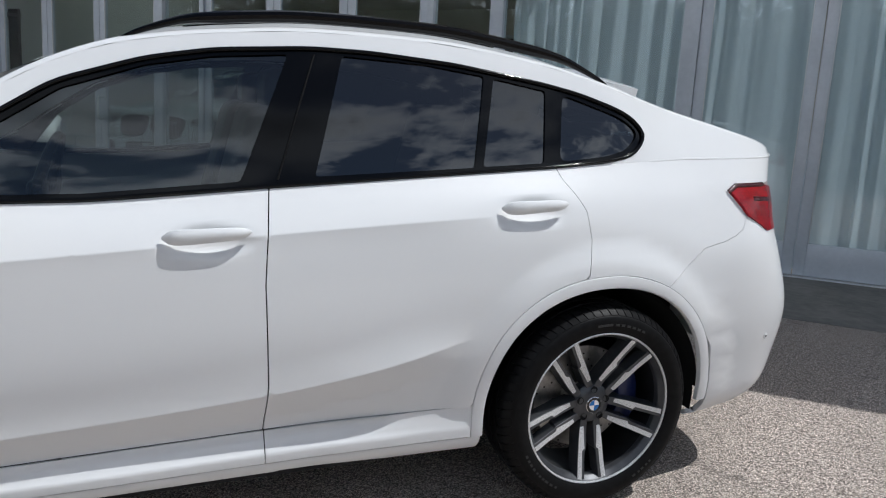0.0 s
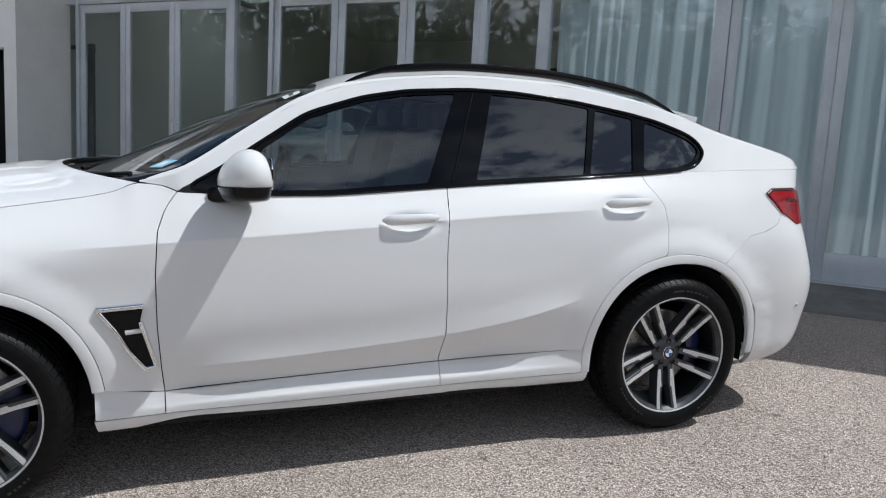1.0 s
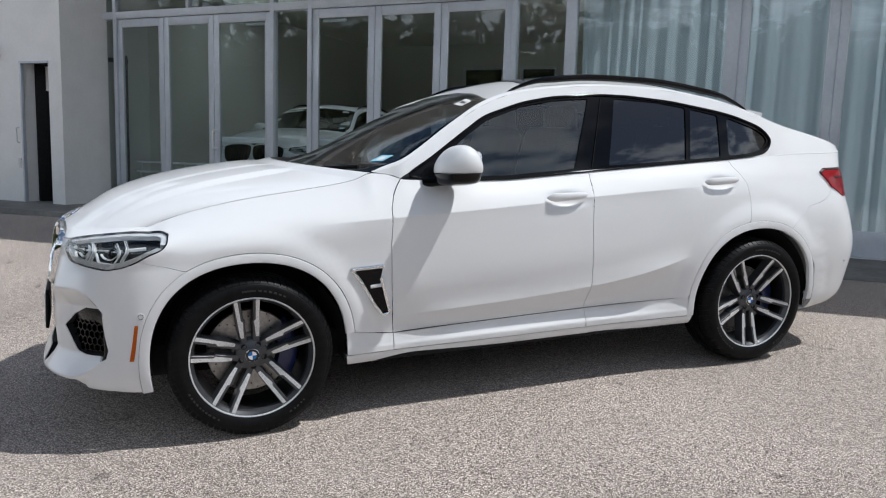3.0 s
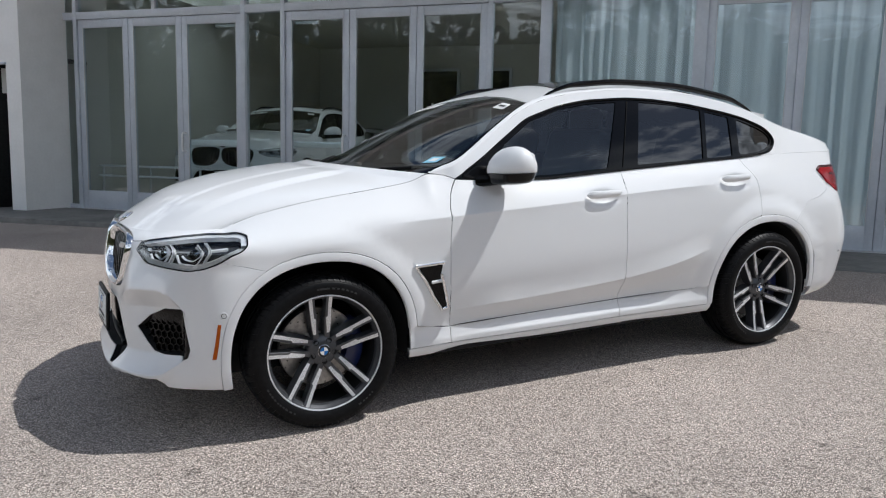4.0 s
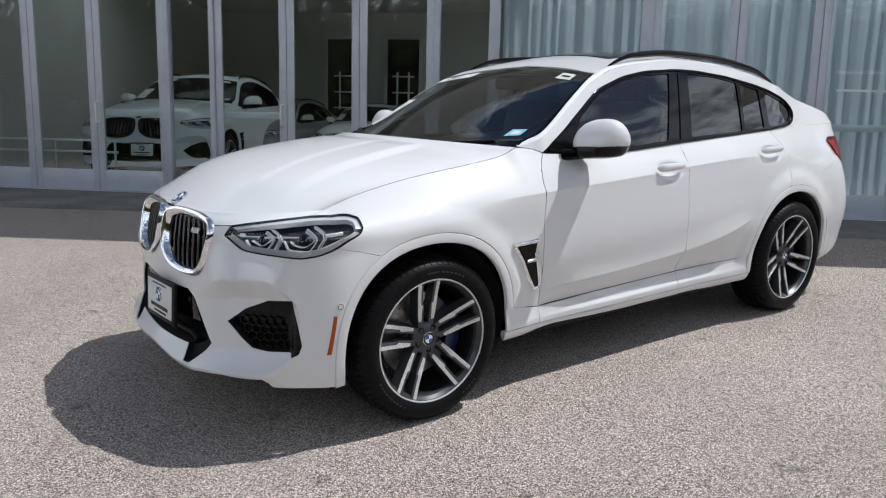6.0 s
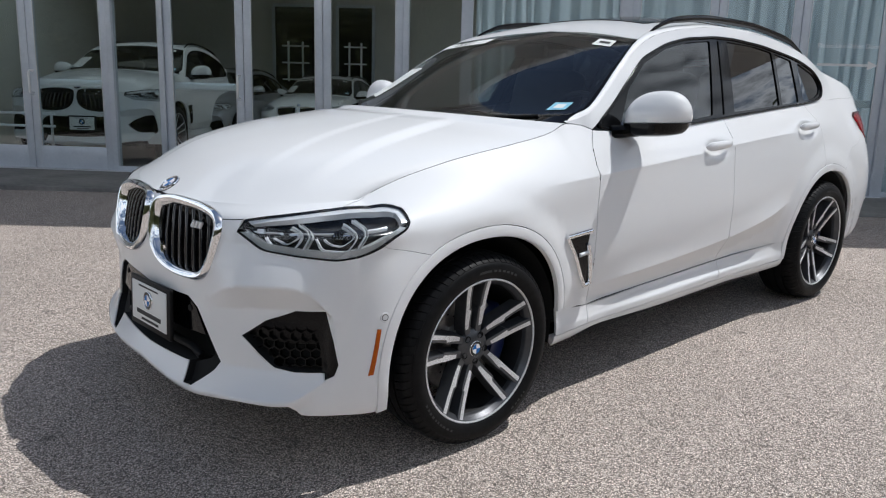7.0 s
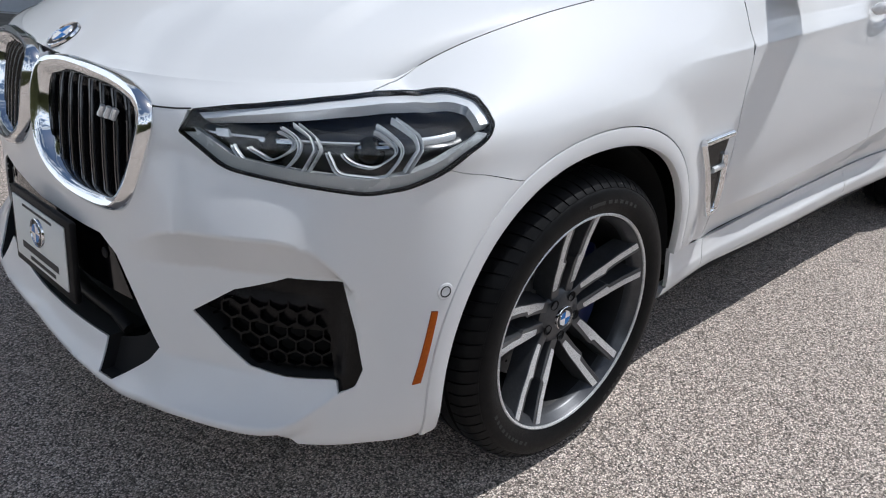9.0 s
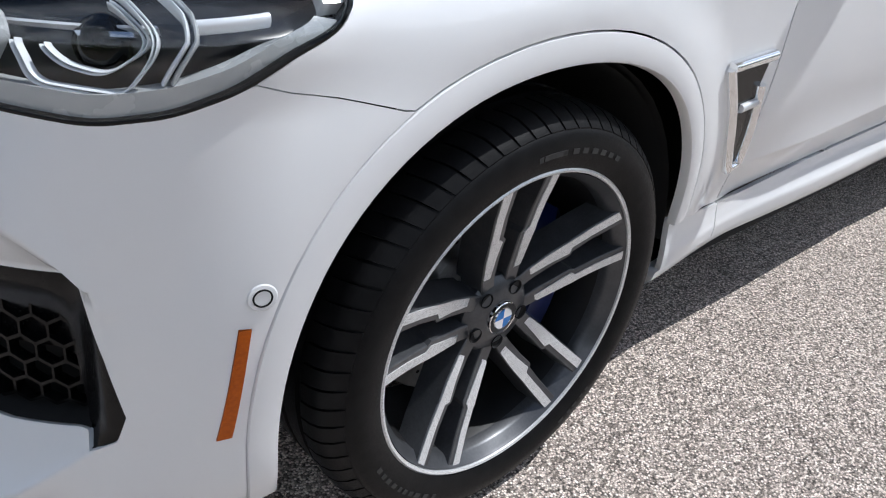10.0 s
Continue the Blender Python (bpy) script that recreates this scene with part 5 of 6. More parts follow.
def head_lamp(mirror):
    back = part("head_lamp", mesh("head_lamp", panel(LAMP, flank, step=0.03, ky=KY, out=-0.045, mirror=mirror, flange=0.0)), LAMP_DARK, car, "head lamp with light rings under a clear lens")
    edge = [(u, v / KY) for u, v in shrunk([(u, v * KY) for u, v in LAMP], 0.0022)]
    piping("lamp_bezel", edge, flank, [(-0.0030, -0.05), (-0.0030, -0.002), (-0.001, 0.001), (0.002, 0.0), (0.0026, -0.05)], GLOSS_BLACK, back, mirror, True, 0.02)
    lens = part("lamp_lens", mesh("lamp_lens", panel([(u, v / KY) for u, v in shrunk([(u, v * KY) for u, v in LAMP], 0.005)], flank, step=0.03, ky=KY, out=0.001, mirror=mirror, flange=0.003)), LENS, back, "clear lamp lens")
    lens.visible_shadow = False
    part("top_strip", mesh("top_strip", panel(lamp_band(0.0035, 0.028, 9, 46), flank, step=0.012, ky=KY, out=-0.008, mirror=mirror, flange=0.02)), LAMP_SILVER, back, "bright strip along the top of the lamp")
    part("floor_strip", mesh("floor_strip", panel(lamp_band(0.0035, 0.034, 50, 83), flank, step=0.012, ky=KY, out=-0.009, mirror=mirror, flange=0.02)), LAMP_FLOOR, back, "bright floor of the lamp")
    part("mid_bar", mesh("mid_bar", panel([(-0.66, 4.90), (-0.42, 4.99), (-0.20, 5.07), (-0.20, 5.03), (-0.42, 4.95), (-0.65, 4.86)], flank, step=0.02, ky=KY, out=-0.030, mirror=mirror, flange=0.010)), LAMP_SILVER, back, "thin bright bar across the lamp")
    # two light rings, each a double strand open at the top, an upright clear blade and a projector
    rings = ((-0.600, -0.452, 4.74, 5.20, 4.36), (-0.395, -0.212, 4.76, 5.34, 4.27))
    for n_ring, (w0, w1, v0, v1, low) in enumerate(rings):
        for k in range(2):
            g, h = 0.030 * k, 0.15 * k
            raw = [(w0 + g, v0 - 0.2 * h), (w0 + 0.032 + g, low + 0.10 + h), (w1 - 0.030 - g, low + h), (w1 - 0.5 * g, low + 0.28 + 0.6 * h), (w1 + 0.006 - 0.5 * g, low + 0.55), (w1 - 0.022 - 0.5 * g, v1 - 0.4 * h)]
            soft = [(u, v / KY) for u, v in rounded([(u, v * KY) for u, v in raw], 0.022, 5)][3:-3]
            for d in (-0.0030, 0.0030):
                piping("light_ring", [(u + d, v + d * 4) for u, v in soft], flank, half_round(0.0026, 0.005), LAMP_WHITE, back, mirror, False, 0.010, -0.017 - 0.006 * k, "clear white light guide")
        cw, cv = (-0.520, 4.78) if n_ring == 0 else (-0.295, 4.78)
        p, n = frame_at(flank, cw, cv, mirror)
        bm = lathe([(0.001, 0.012), (0.012, 0.011), (0.020, 0.006), (0.024, 0.0), (0.027, -0.002), (0.027, -0.02)], 24)
        part("projector", bm, GLOSS_BLACK, back, "dark projector lens", Matrix.Translation(p - n * 0.036) @ n.to_track_quat("-Y", "Z").to_matrix().to_4x4())
        part("reflector", mesh("reflector", panel([(cw - 0.02, cv + 0.05), (cw + 0.055, cv + 0.07), (cw + 0.055, cv + 0.15), (cw - 0.025, cv + 0.12)], flank, step=0.02, ky=KY, out=-0.026, mirror=mirror, flange=0.012)), REFLECTOR, back, "bright shelf of the reflector")
        for off in (0.0, 0.013):
            blade = [(-0.438 + off, 5.24), (-0.420 + off, 4.98), (-0.416 + off, 4.75), (-0.438 + off, 4.40)] if n_ring == 0 else [(-0.176 + off, 5.38), (-0.160 + off, 5.05), (-0.164 + off, 4.75), (-0.192 + off, 4.36)]
            piping("blade", blade, flank, half_round(0.0050, 0.009), LAMP_FLOOR if off else LAMP_WHITE, back, mirror, False, 0.015, -0.018, "clear upright light blade")
    piping("side_bar", [(-0.15, 4.98), (-0.02, 5.05)], flank, half_round(0.012, 0.008), LAMP_SILVER, back, mirror, False, 0.015, -0.022)
    part("lamp_badge", mesh("lamp_badge", panel([(-0.628, 4.82), (-0.600, 4.83), (-0.600, 4.98), (-0.628, 4.96)], flank, step=0.02, ky=KY, out=-0.016, mirror=mirror, flange=0.006)), LAMP_SILVER, back)


for mm in (False, True):
    piping("shut_line", [(-0.662, 5.23), (-0.70, 5.175), (-0.755, 5.13), (-0.775, 5.2)], flank, half_round(0.0035, 0.0006), DARK, car, mm, False, 0.02)
head_lamp(False)
head_lamp(True)

# twin grille
def kidney(mirror):
    inner = [(u, v / KY) for u, v in shrunk([(u, v * KY) for u, v in KIDNEY], 0.022)]
    back = part("grille", mesh("grille", panel(KIDNEY, flank, step=0.035, ky=KY, out=-0.055, mirror=mirror, flange=0.0)), DARK, car, "black slatted grille in a chrome ring")
    piping("grille_ring", KIDNEY, flank, [(-0.019, -0.05), (-0.019, 0.006), (-0.012, 0.018), (0.0, 0.021), (0.010, 0.013), (0.015, 0.0), (0.015, -0.05)] if not mirror else [(0.019, -0.05), (0.019, 0.006), (0.012, 0.018), (0.0, 0.021), (-0.010, 0.013), (-0.015, 0.0), (-0.015, -0.05)], CHROME, back, mirror, True, 0.02, 0.0, "bright chrome ring")
    ws = [-1.10 + 0.0375 * k for k in range(9)]
    for w in ws:
        vs = [v for v in [3.5 + 0.05 * k for k in range(52)] if inside((w, v), inner)]
        if len(vs) < 5:
            continue
        lo, hi = vs[0] - 0.08, vs[-1] + 0.08
        blade = [(-0.0075, -0.030), (-0.0085, 0.0), (-0.0070, 0.0035), (-0.0020, 0.0040), (-0.0012, 0.0015), (0.0012, 0.0015), (0.0020, 0.0040), (0.0070, 0.0035), (0.0085, 0.0), (0.0075, -0.030)]
        piping("slat", [(w, lo), (w, (lo + hi) / 2), (w, hi)], flank, blade, SLAT, back, mirror, False, 0.05, -0.014)
    if not mirror:
        for k, c in ((0.0, SATIN), (0.018, SATIN), (0.036, SATIN)):
            piping("badge_bar", [(-0.905 + k, 4.72), (-0.893 + k, 4.90)], flank, half_round(0.012, 0.006), c, back, mirror, False, 0.02, 0.0, "small bright badge bar")


kidney(False)
kidney(True)


# side intakes with a honeycomb, and the mouth
def honeycomb(poly, cell, out, mirror, name, parent):
    """Thin hexagon walls over an opening."""
    flat = [(u, v * KY) for u, v in poly]
    lo = [min(p[i] for p in flat) for i in (0, 1)]
    hi = [max(p[i] for p in flat) for i in (0, 1)]
    segs = set()
    flatten = 0.62
    r = cell / math.sqrt(3)
    for i in range(-1, int((hi[0] - lo[0]) / cell) + 2):
        for j in range(-1, int((hi[1] - lo[1]) / (1.5 * r * flatten)) + 2):
            c = (lo[0] + (i + 0.5 * (j % 2)) * cell, lo[1] + j * 1.5 * r * flatten)
            hexa = [(round(c[0] + r * math.sin(k * math.pi / 3), 4), round(c[1] + flatten * r * math.cos(k * math.pi / 3), 4)) for k in range(6)]
            for k in range(6):
                segs.add(tuple(sorted((hexa[k], hexa[(k + 1) % 6]))))
    verts, faces = [], []
    for a, b in sorted(segs):
        if not (inside(a, flat) and inside(b, flat)):
            continue
        t = Vector(b) - Vector(a)
        s = Vector((-t.y, t.x)).normalized() * 0.0022
        quad = [Vector(a) - s, Vector(b) - s, Vector(b) + s, Vector(a) + s]
        k = len(verts)
        for depth in (out, out - 0.014):
            for q in quad:
                p, n = frame_at(flank, q.x, q.y / KY, mirror)
                verts.append(p + n * depth)
        faces += [tuple(k + i for i in f) for f in ((0, 1, 2, 3), (0, 4, 5, 1), (1, 5, 6, 2), (2, 6, 7, 3), (3, 7, 4, 0))]
    if verts:
        ob = part(name, fixed(mesh(name, (verts, faces)), 20), INTAKE_BLACK, parent, "black honeycomb mesh")
        ob["kind"] = "stuff"


for mirror in (False, True):
    vent = part("side_intake", mesh("side_intake", panel([(u, v / KY) for u, v in shrunk([(u, v * KY) for u, v in GILL], -0.02)], flank, step=0.03, ky=KY, out=-0.095, mirror=mirror, flange=0.0)), DARK, front_bumper, "black side intake")
    hood_piece = [GILL[0], (-0.593, 2.93), (-0.461, 3.15), (-0.322, 3.14), (-0.278, 2.63), (-0.252, 2.19), (-0.268, 1.96), (-0.313, 1.86), (-0.330, 2.0), (-0.352, 2.50), (-0.47, 2.50), (-0.60, 2.52)]
    part("intake_blade", mesh("intake_blade", panel(rounded(hood_piece, 0.018, 4), flank, step=0.02, ky=KY, out=-0.002, mirror=mirror, flange=0.05, bulge=lambda w, v: bumper_bulge(w, v) - 0.030 * smooth(3.14, 2.6, v) * smooth(-0.28, -0.40, w))), INTAKE_BLACK, front_bumper, "gloss black intake blade")
    honeycomb(GILL, 0.050, -0.044, mirror, "intake_mesh", front_bumper)
    part("side_marker", mesh("side_marker", panel([(u, v / KY) for u, v in shrunk([(u, v * KY) for u, v in MARK], 0.0008)], flank, step=0.02, ky=KY, out=0.002, mirror=mirror)), AMBER, front_bumper, "amber side marker")
    p, n = frame_at(flank, *unwrap(-0.449, 0.597), mirror)
    spot = Matrix.Translation(p + n * 0.0005) @ n.to_track_quat("-Y", "Z").to_matrix().to_4x4()
    part("parking_sensor", lathe([(0.0, 0.002), (0.009, 0.002), (0.0095, 0.0), (0.011, 0.0), (0.0115, 0.002), (0.0155, 0.0015), (0.017, 0.0)], 24), PAINT, front_bumper, "round parking sensor", spot)
    part("sensor_ring", lathe([(0.0092, 0.0018), (0.0096, 0.0030), (0.0108, 0.0030), (0.0112, 0.0018)], 24), TRIM_BLACK, front_bumper, "", spot)

def tub(name, poly, closed, depth, mirror, parent):
    """Black walls that run back from an opening's edge."""
    rows = []
    for u, v in dense([(u, v * KY) for u, v in poly], 0.02, closed):
        p, n = frame_at(flank, u, v / KY, mirror)
        rows.append([p + n * (bumper_bulge(u, v / KY) - 0.004), p - n * depth])
    verts = [p for r in rows for p in r]
    count = len(rows)
    faces = [(2 * i, 2 * i + 1, 2 * ((i + 1) % count) + 1, 2 * ((i + 1) % count)) for i in range(count if closed else count - 1)]
    part(name, mesh(name, (verts, faces)), DARK, parent)


for mm in (False, True):
    tub("mouth_lining", [(u, v) for u, v in MOUTH[1:]], False, 0.10, mm, front_bumper)
    tub("intake_lining", GILL, True, 0.10, mm, front_bumper)
mouth_back = [panel([(-1.15, 3.1), (-0.93, 3.15), (-0.85, 2.95), (-0.73, 2.05), (-0.78, 1.25), (-0.93, 1.15), (-1.15, 1.05)], flank, step=0.04, ky=KY, out=-0.09, mirror=mm, flange=0.0) for mm in (False, True)]
mouth = part("mouth", mesh("mouth", *mouth_back), DARK, front_bumper, "black lower intake")
top_plate = [(-1.15, 2.98), (-1.083, 3.02), (-0.945, 3.04), (-0.91, 2.9), (-0.865, 2.45), (-1.15, 2.40)]
part("mouth_plate", mesh("mouth_plate", *[panel(top_plate, flank, step=0.03, ky=KY, out=-0.012, mirror=mm, flange=0.03) for mm in (False, True)]), GLOSS_BLACK, front_bumper)
for mm in (False, True):
    piping("mouth_tray", [(-1.149, 2.06), (-0.96, 2.06), (-0.915, 1.92)], flank, half_round(0.030, 0.02), TRIM_BLACK, front_bumper, mm, False, 0.03, -0.035)
    corner = [(-0.862, 2.45), (-0.79, 2.08), (-0.81, 1.85), (-0.885, 1.40), (-0.922, 1.40), (-0.93, 1.85), (-0.90, 1.92), (-0.84, 2.08)]
    part("mouth_corner", mesh("mouth_corner", panel(rounded(corner, 0.01, 2), flank, step=0.02, ky=KY, out=-0.030, mirror=mm, flange=0.06, bulge=bumper_bulge)), DARK, front_bumper)
    p, n = frame_at(flank, *unwrap(None, 0.545, 0.315), mm)
    part("parking_sensor", lathe([(0.0, 0.002), (0.010, 0.002), (0.012, 0.0)], 20), TRIM_BLACK, front_bumper, "", Matrix.Translation(p - n * 0.010) @ n.to_track_quat("-Y", "Z").to_matrix().to_4x4())

# dealer plate on its holder, hung before the mouth; its words are plain bars
plate = part("plate_holder", box((0.33, 0.016, 0.19), (0, 0, 0), 0.006), TRIM_BLACK, car, "black plate holder", pose(-0.885, -0.09, 0.505, -4, 0, -86))
part("plate", box((0.285, 0.004, 0.150), (0.0, -0.010, 0.003), 0.002), PAPER, plate, "white dealer plate with a round badge")
for x, z, w, h in ((0.0, -0.035, 0.20, 0.016), (0.01, -0.058, 0.14, 0.009), (0.0, 0.066, 0.16, 0.006)):
    part("print_bar", box((w, 0.001, h), (x, -0.0125, z)), INK, plate)


def roundel(name, r, parent, m):
    """A ringed disc quartered in blue and white, as plain shapes."""
    disc = part(name, lathe([(0.0, 0.006), (r * 0.6, 0.005), (r * 0.97, 0.003), (r, 0.0), (r, -0.004)], 40), INK, parent, "round emblem with blue and white quarters", m)
    part("emblem_ring", lathe([(r * 0.92, 0.003), (r * 0.95, 0.0062), (r, 0.005), (r * 1.03, 0.0)], 40), CHROME, disc)
    part("emblem_rim", lathe([(r * 0.61, 0.005), (r * 0.64, 0.0072), (r * 0.67, 0.005)], 40), CHROME, disc)
    for q in range(4):
        pts = [(0, 0)] + [(0.61 * r * math.cos(math.pi / 2 * (q + k / 8)), 0.61 * r * math.sin(math.pi / 2 * (q + k / 8))) for k in range(9)]
        part("emblem_quarter", prism(pts, -0.0068), BLUE if q % 2 else WHITE, disc)
    return disc


a0 = Vector(bonnet(0.0, 0.035))
nb = (Vector(bonnet(0.0, 0.06)) - Vector(bonnet(0.0, 0.01))).cross(Vector((0, 1, 0))).normalized()
if nb.z < 0:
    nb = -nb
roundel("bonnet_emblem", 0.041, hood, Matrix.Translation(a0 + nb * 0.002) @ nb.to_track_quat("-Y", "Z").to_matrix().to_4x4())
roundel("plate_emblem", 0.034, plate, pose(0.0, -0.0115, 0.022))

# tail lamps
for mirror in (False, True):
    tl = part("tail_lamp", mesh("tail_lamp", panel(TAIL_LAMP, flank, step=0.03, ky=KY, out=0.003, mirror=mirror, flange=0.03, bulge=lambda w, v: 0.010 * bump(v, 5.0, 0.35))), RED, car, "red tail lamp")
    piping("lamp_band", [TAIL_LAMP[0], TAIL_LAMP[1], TAIL_LAMP[2]], flank, half_round(0.02, 0.008), RED_DARK, tl, mirror, False, 0.02, 0.004)
    piping("lamp_core", [(TAIL_LAMP[0][0] + 0.10, 5.05), (TAIL_LAMP[4][0] - 0.02, 4.95)], flank, half_round(0.03, 0.008), RED_DARK, tl, mirror, False, 0.02, 0.006)
    p, n = frame_at(flank, *unwrap(3.60, 0.55), mirror)
    spot = Matrix.Translation(p + n * 0.001) @ n.to_track_quat("-Y", "Z").to_matrix().to_4x4()
    part("parking_sensor", lathe([(0.0, 0.0030), (0.009, 0.0025), (0.0125, 0.0)], 20), PAINT, car, "round parking sensor", spot)
    part("sensor_eye", lathe([(0.0, 0.0042), (0.0035, 0.0040), (0.0042, 0.0020)], 14), TRIM_BLACK, car, "", spot)

# stickers on the windscreen
def on_screen(a0, b0, a1, b1, name, mat, label, out=0.003):
    return part(name, mesh(name, sheet([(a0, b0), (a1, b0), (a1, b1), (a0, b1)], screen, 0.66, 0.75, step=0.05, out=out, flange=0.0)), mat, glass_sheet, label)


on_screen(-0.84, 0.815, -0.67, 0.90, "sticker", PAPER, "white paper sticker")
on_screen(-0.81, 0.845, -0.71, 0.868, "sticker_bar", INK, "", 0.0045)
on_screen(-0.915, 0.125, -0.83, 0.215, "sticker", STICKER_BLUE, "pale blue inspection sticker")
on_screen(-0.895, 0.145, -0.85, 0.195, "sticker_bar", PAPER, "", 0.0045)
on_screen(0.46, 0.82, 0.985, 0.905, "year_strip", PAPER, "white strip with the year on it")
on_screen(0.74, 0.16, 0.965, 0.52, "side_strip", PAPER, "white paper strip")


def year():
    cu = bpy.data.curves.new("year", "FONT")
    cu.body, cu.size = "2021", 0.062
    tmp = new("year", cu)
    me = bpy.data.meshes.new_from_object(tmp)
    bpy.data.objects.remove(tmp)
    me.materials.clear()
    for v in me.vertices:
        v.co = Vector(screen(0.84 - v.co.x / 0.62, 0.835 + v.co.y / 0.75)) + Vector((-0.004, 0, 0.005))
    part("year_number", me, INK, glass_sheet, "black printed year")


year()

# shell under the sheets: floor, wheel wells, cabin
part("underbody", box((3.9, 1.5, 0.16), (1.45, 0, 0.34), 0.04), DARK, car)
part("engine_bay", box((1.0, 1.05, 0.45), (0.0, 0, 0.62), 0.05), DARK, car)
part("bulkhead", box((2.1, 1.60, 0.55), (1.62, 0, 0.62), 0.05), DARK, car)
part("boot_floor", box((0.7, 1.10, 0.45), (3.1, 0, 0.65), 0.05), DARK, car)
for hx in HUBS:
    for s in (-1, 1):
        bm = bmesh.new()
        rows = []
        for k in range(25):
            a = radians(-10 + 200 * k / 24)
            rows.append([bm.verts.new((hx + 0.425 * math.cos(a), s * y, HUBZ + 0.425 * math.sin(a))) for y in (0.895, 0.55)])
        for k in range(24):
            bm.faces.new((rows[k][0], rows[k + 1][0], rows[k + 1][1], rows[k][1]))
        inner = [r[1] for r in rows]
        bm.faces.new(inner)
        part("wheel_liner", bm, DARK, car)


def seat(x, y):
    s = part("seat", box((0.50, 0.50, 0.18), (x, y, 0.78), 0.06, segments=3), CABIN, car, "dark leather seat")
    part("backrest", box((0.16, 0.50, 0.60), (0, 0, 0), 0.06, None, Matrix.Translation((x + 0.30, y, 1.07)) @ Matrix.Rotation(radians(16), 4, "Y"), 3), CABIN, s)
    part("headrest", box((0.10, 0.26, 0.17), (x + 0.41, y, 1.40), 0.04, segments=3), CABIN, s)


seat(1.45, -0.38)
seat(1.45, 0.38)
seat(2.35, -0.38)
seat(2.35, 0.38)
part("dashboard", box((0.42, 1.36, 0.22), (0.86, 0, 1.02), 0.08, segments=3), CABIN, car, "dark dashboard")
wheel_ring = [(1.13 + 0.06 * math.sin(a), -0.38 + 0.185 * math.cos(a), 1.08 + 0.175 * math.sin(a)) for a in [2 * math.pi * k / 24 for k in range(24)]]
steer = part("steering_wheel", tube(wheel_ring, 0.016, 10, None, True), CABIN, car, "dark steering wheel")
part("steering_boss", box((0.05, 0.14, 0.11), (1.12, -0.38, 1.07), 0.02), CABIN, steer)
part("headliner", mesh("headliner", sheet([(-0.97, 0.01), (0.97, 0.01), (0.97, 0.99), (-0.97, 0.99)], roof, 0.6, 1.85, step=0.08, out=-0.035, flange=0.0)), CABIN, car, "black cloth headliner")
part("dash_top", box((0.62, 1.30, 0.05), (0.74, 0, 1.075), 0.02, segments=3), CABIN, car)
part("parcel_shelf", box((0.7, 1.15, 0.04), (3.05, 0, 1.14), 0.01), CABIN, car)
part("centre_mirror", box((0.04, 0.22, 0.07), (1.22, 0, 1.46), 0.02), TRIM_BLACK, car)


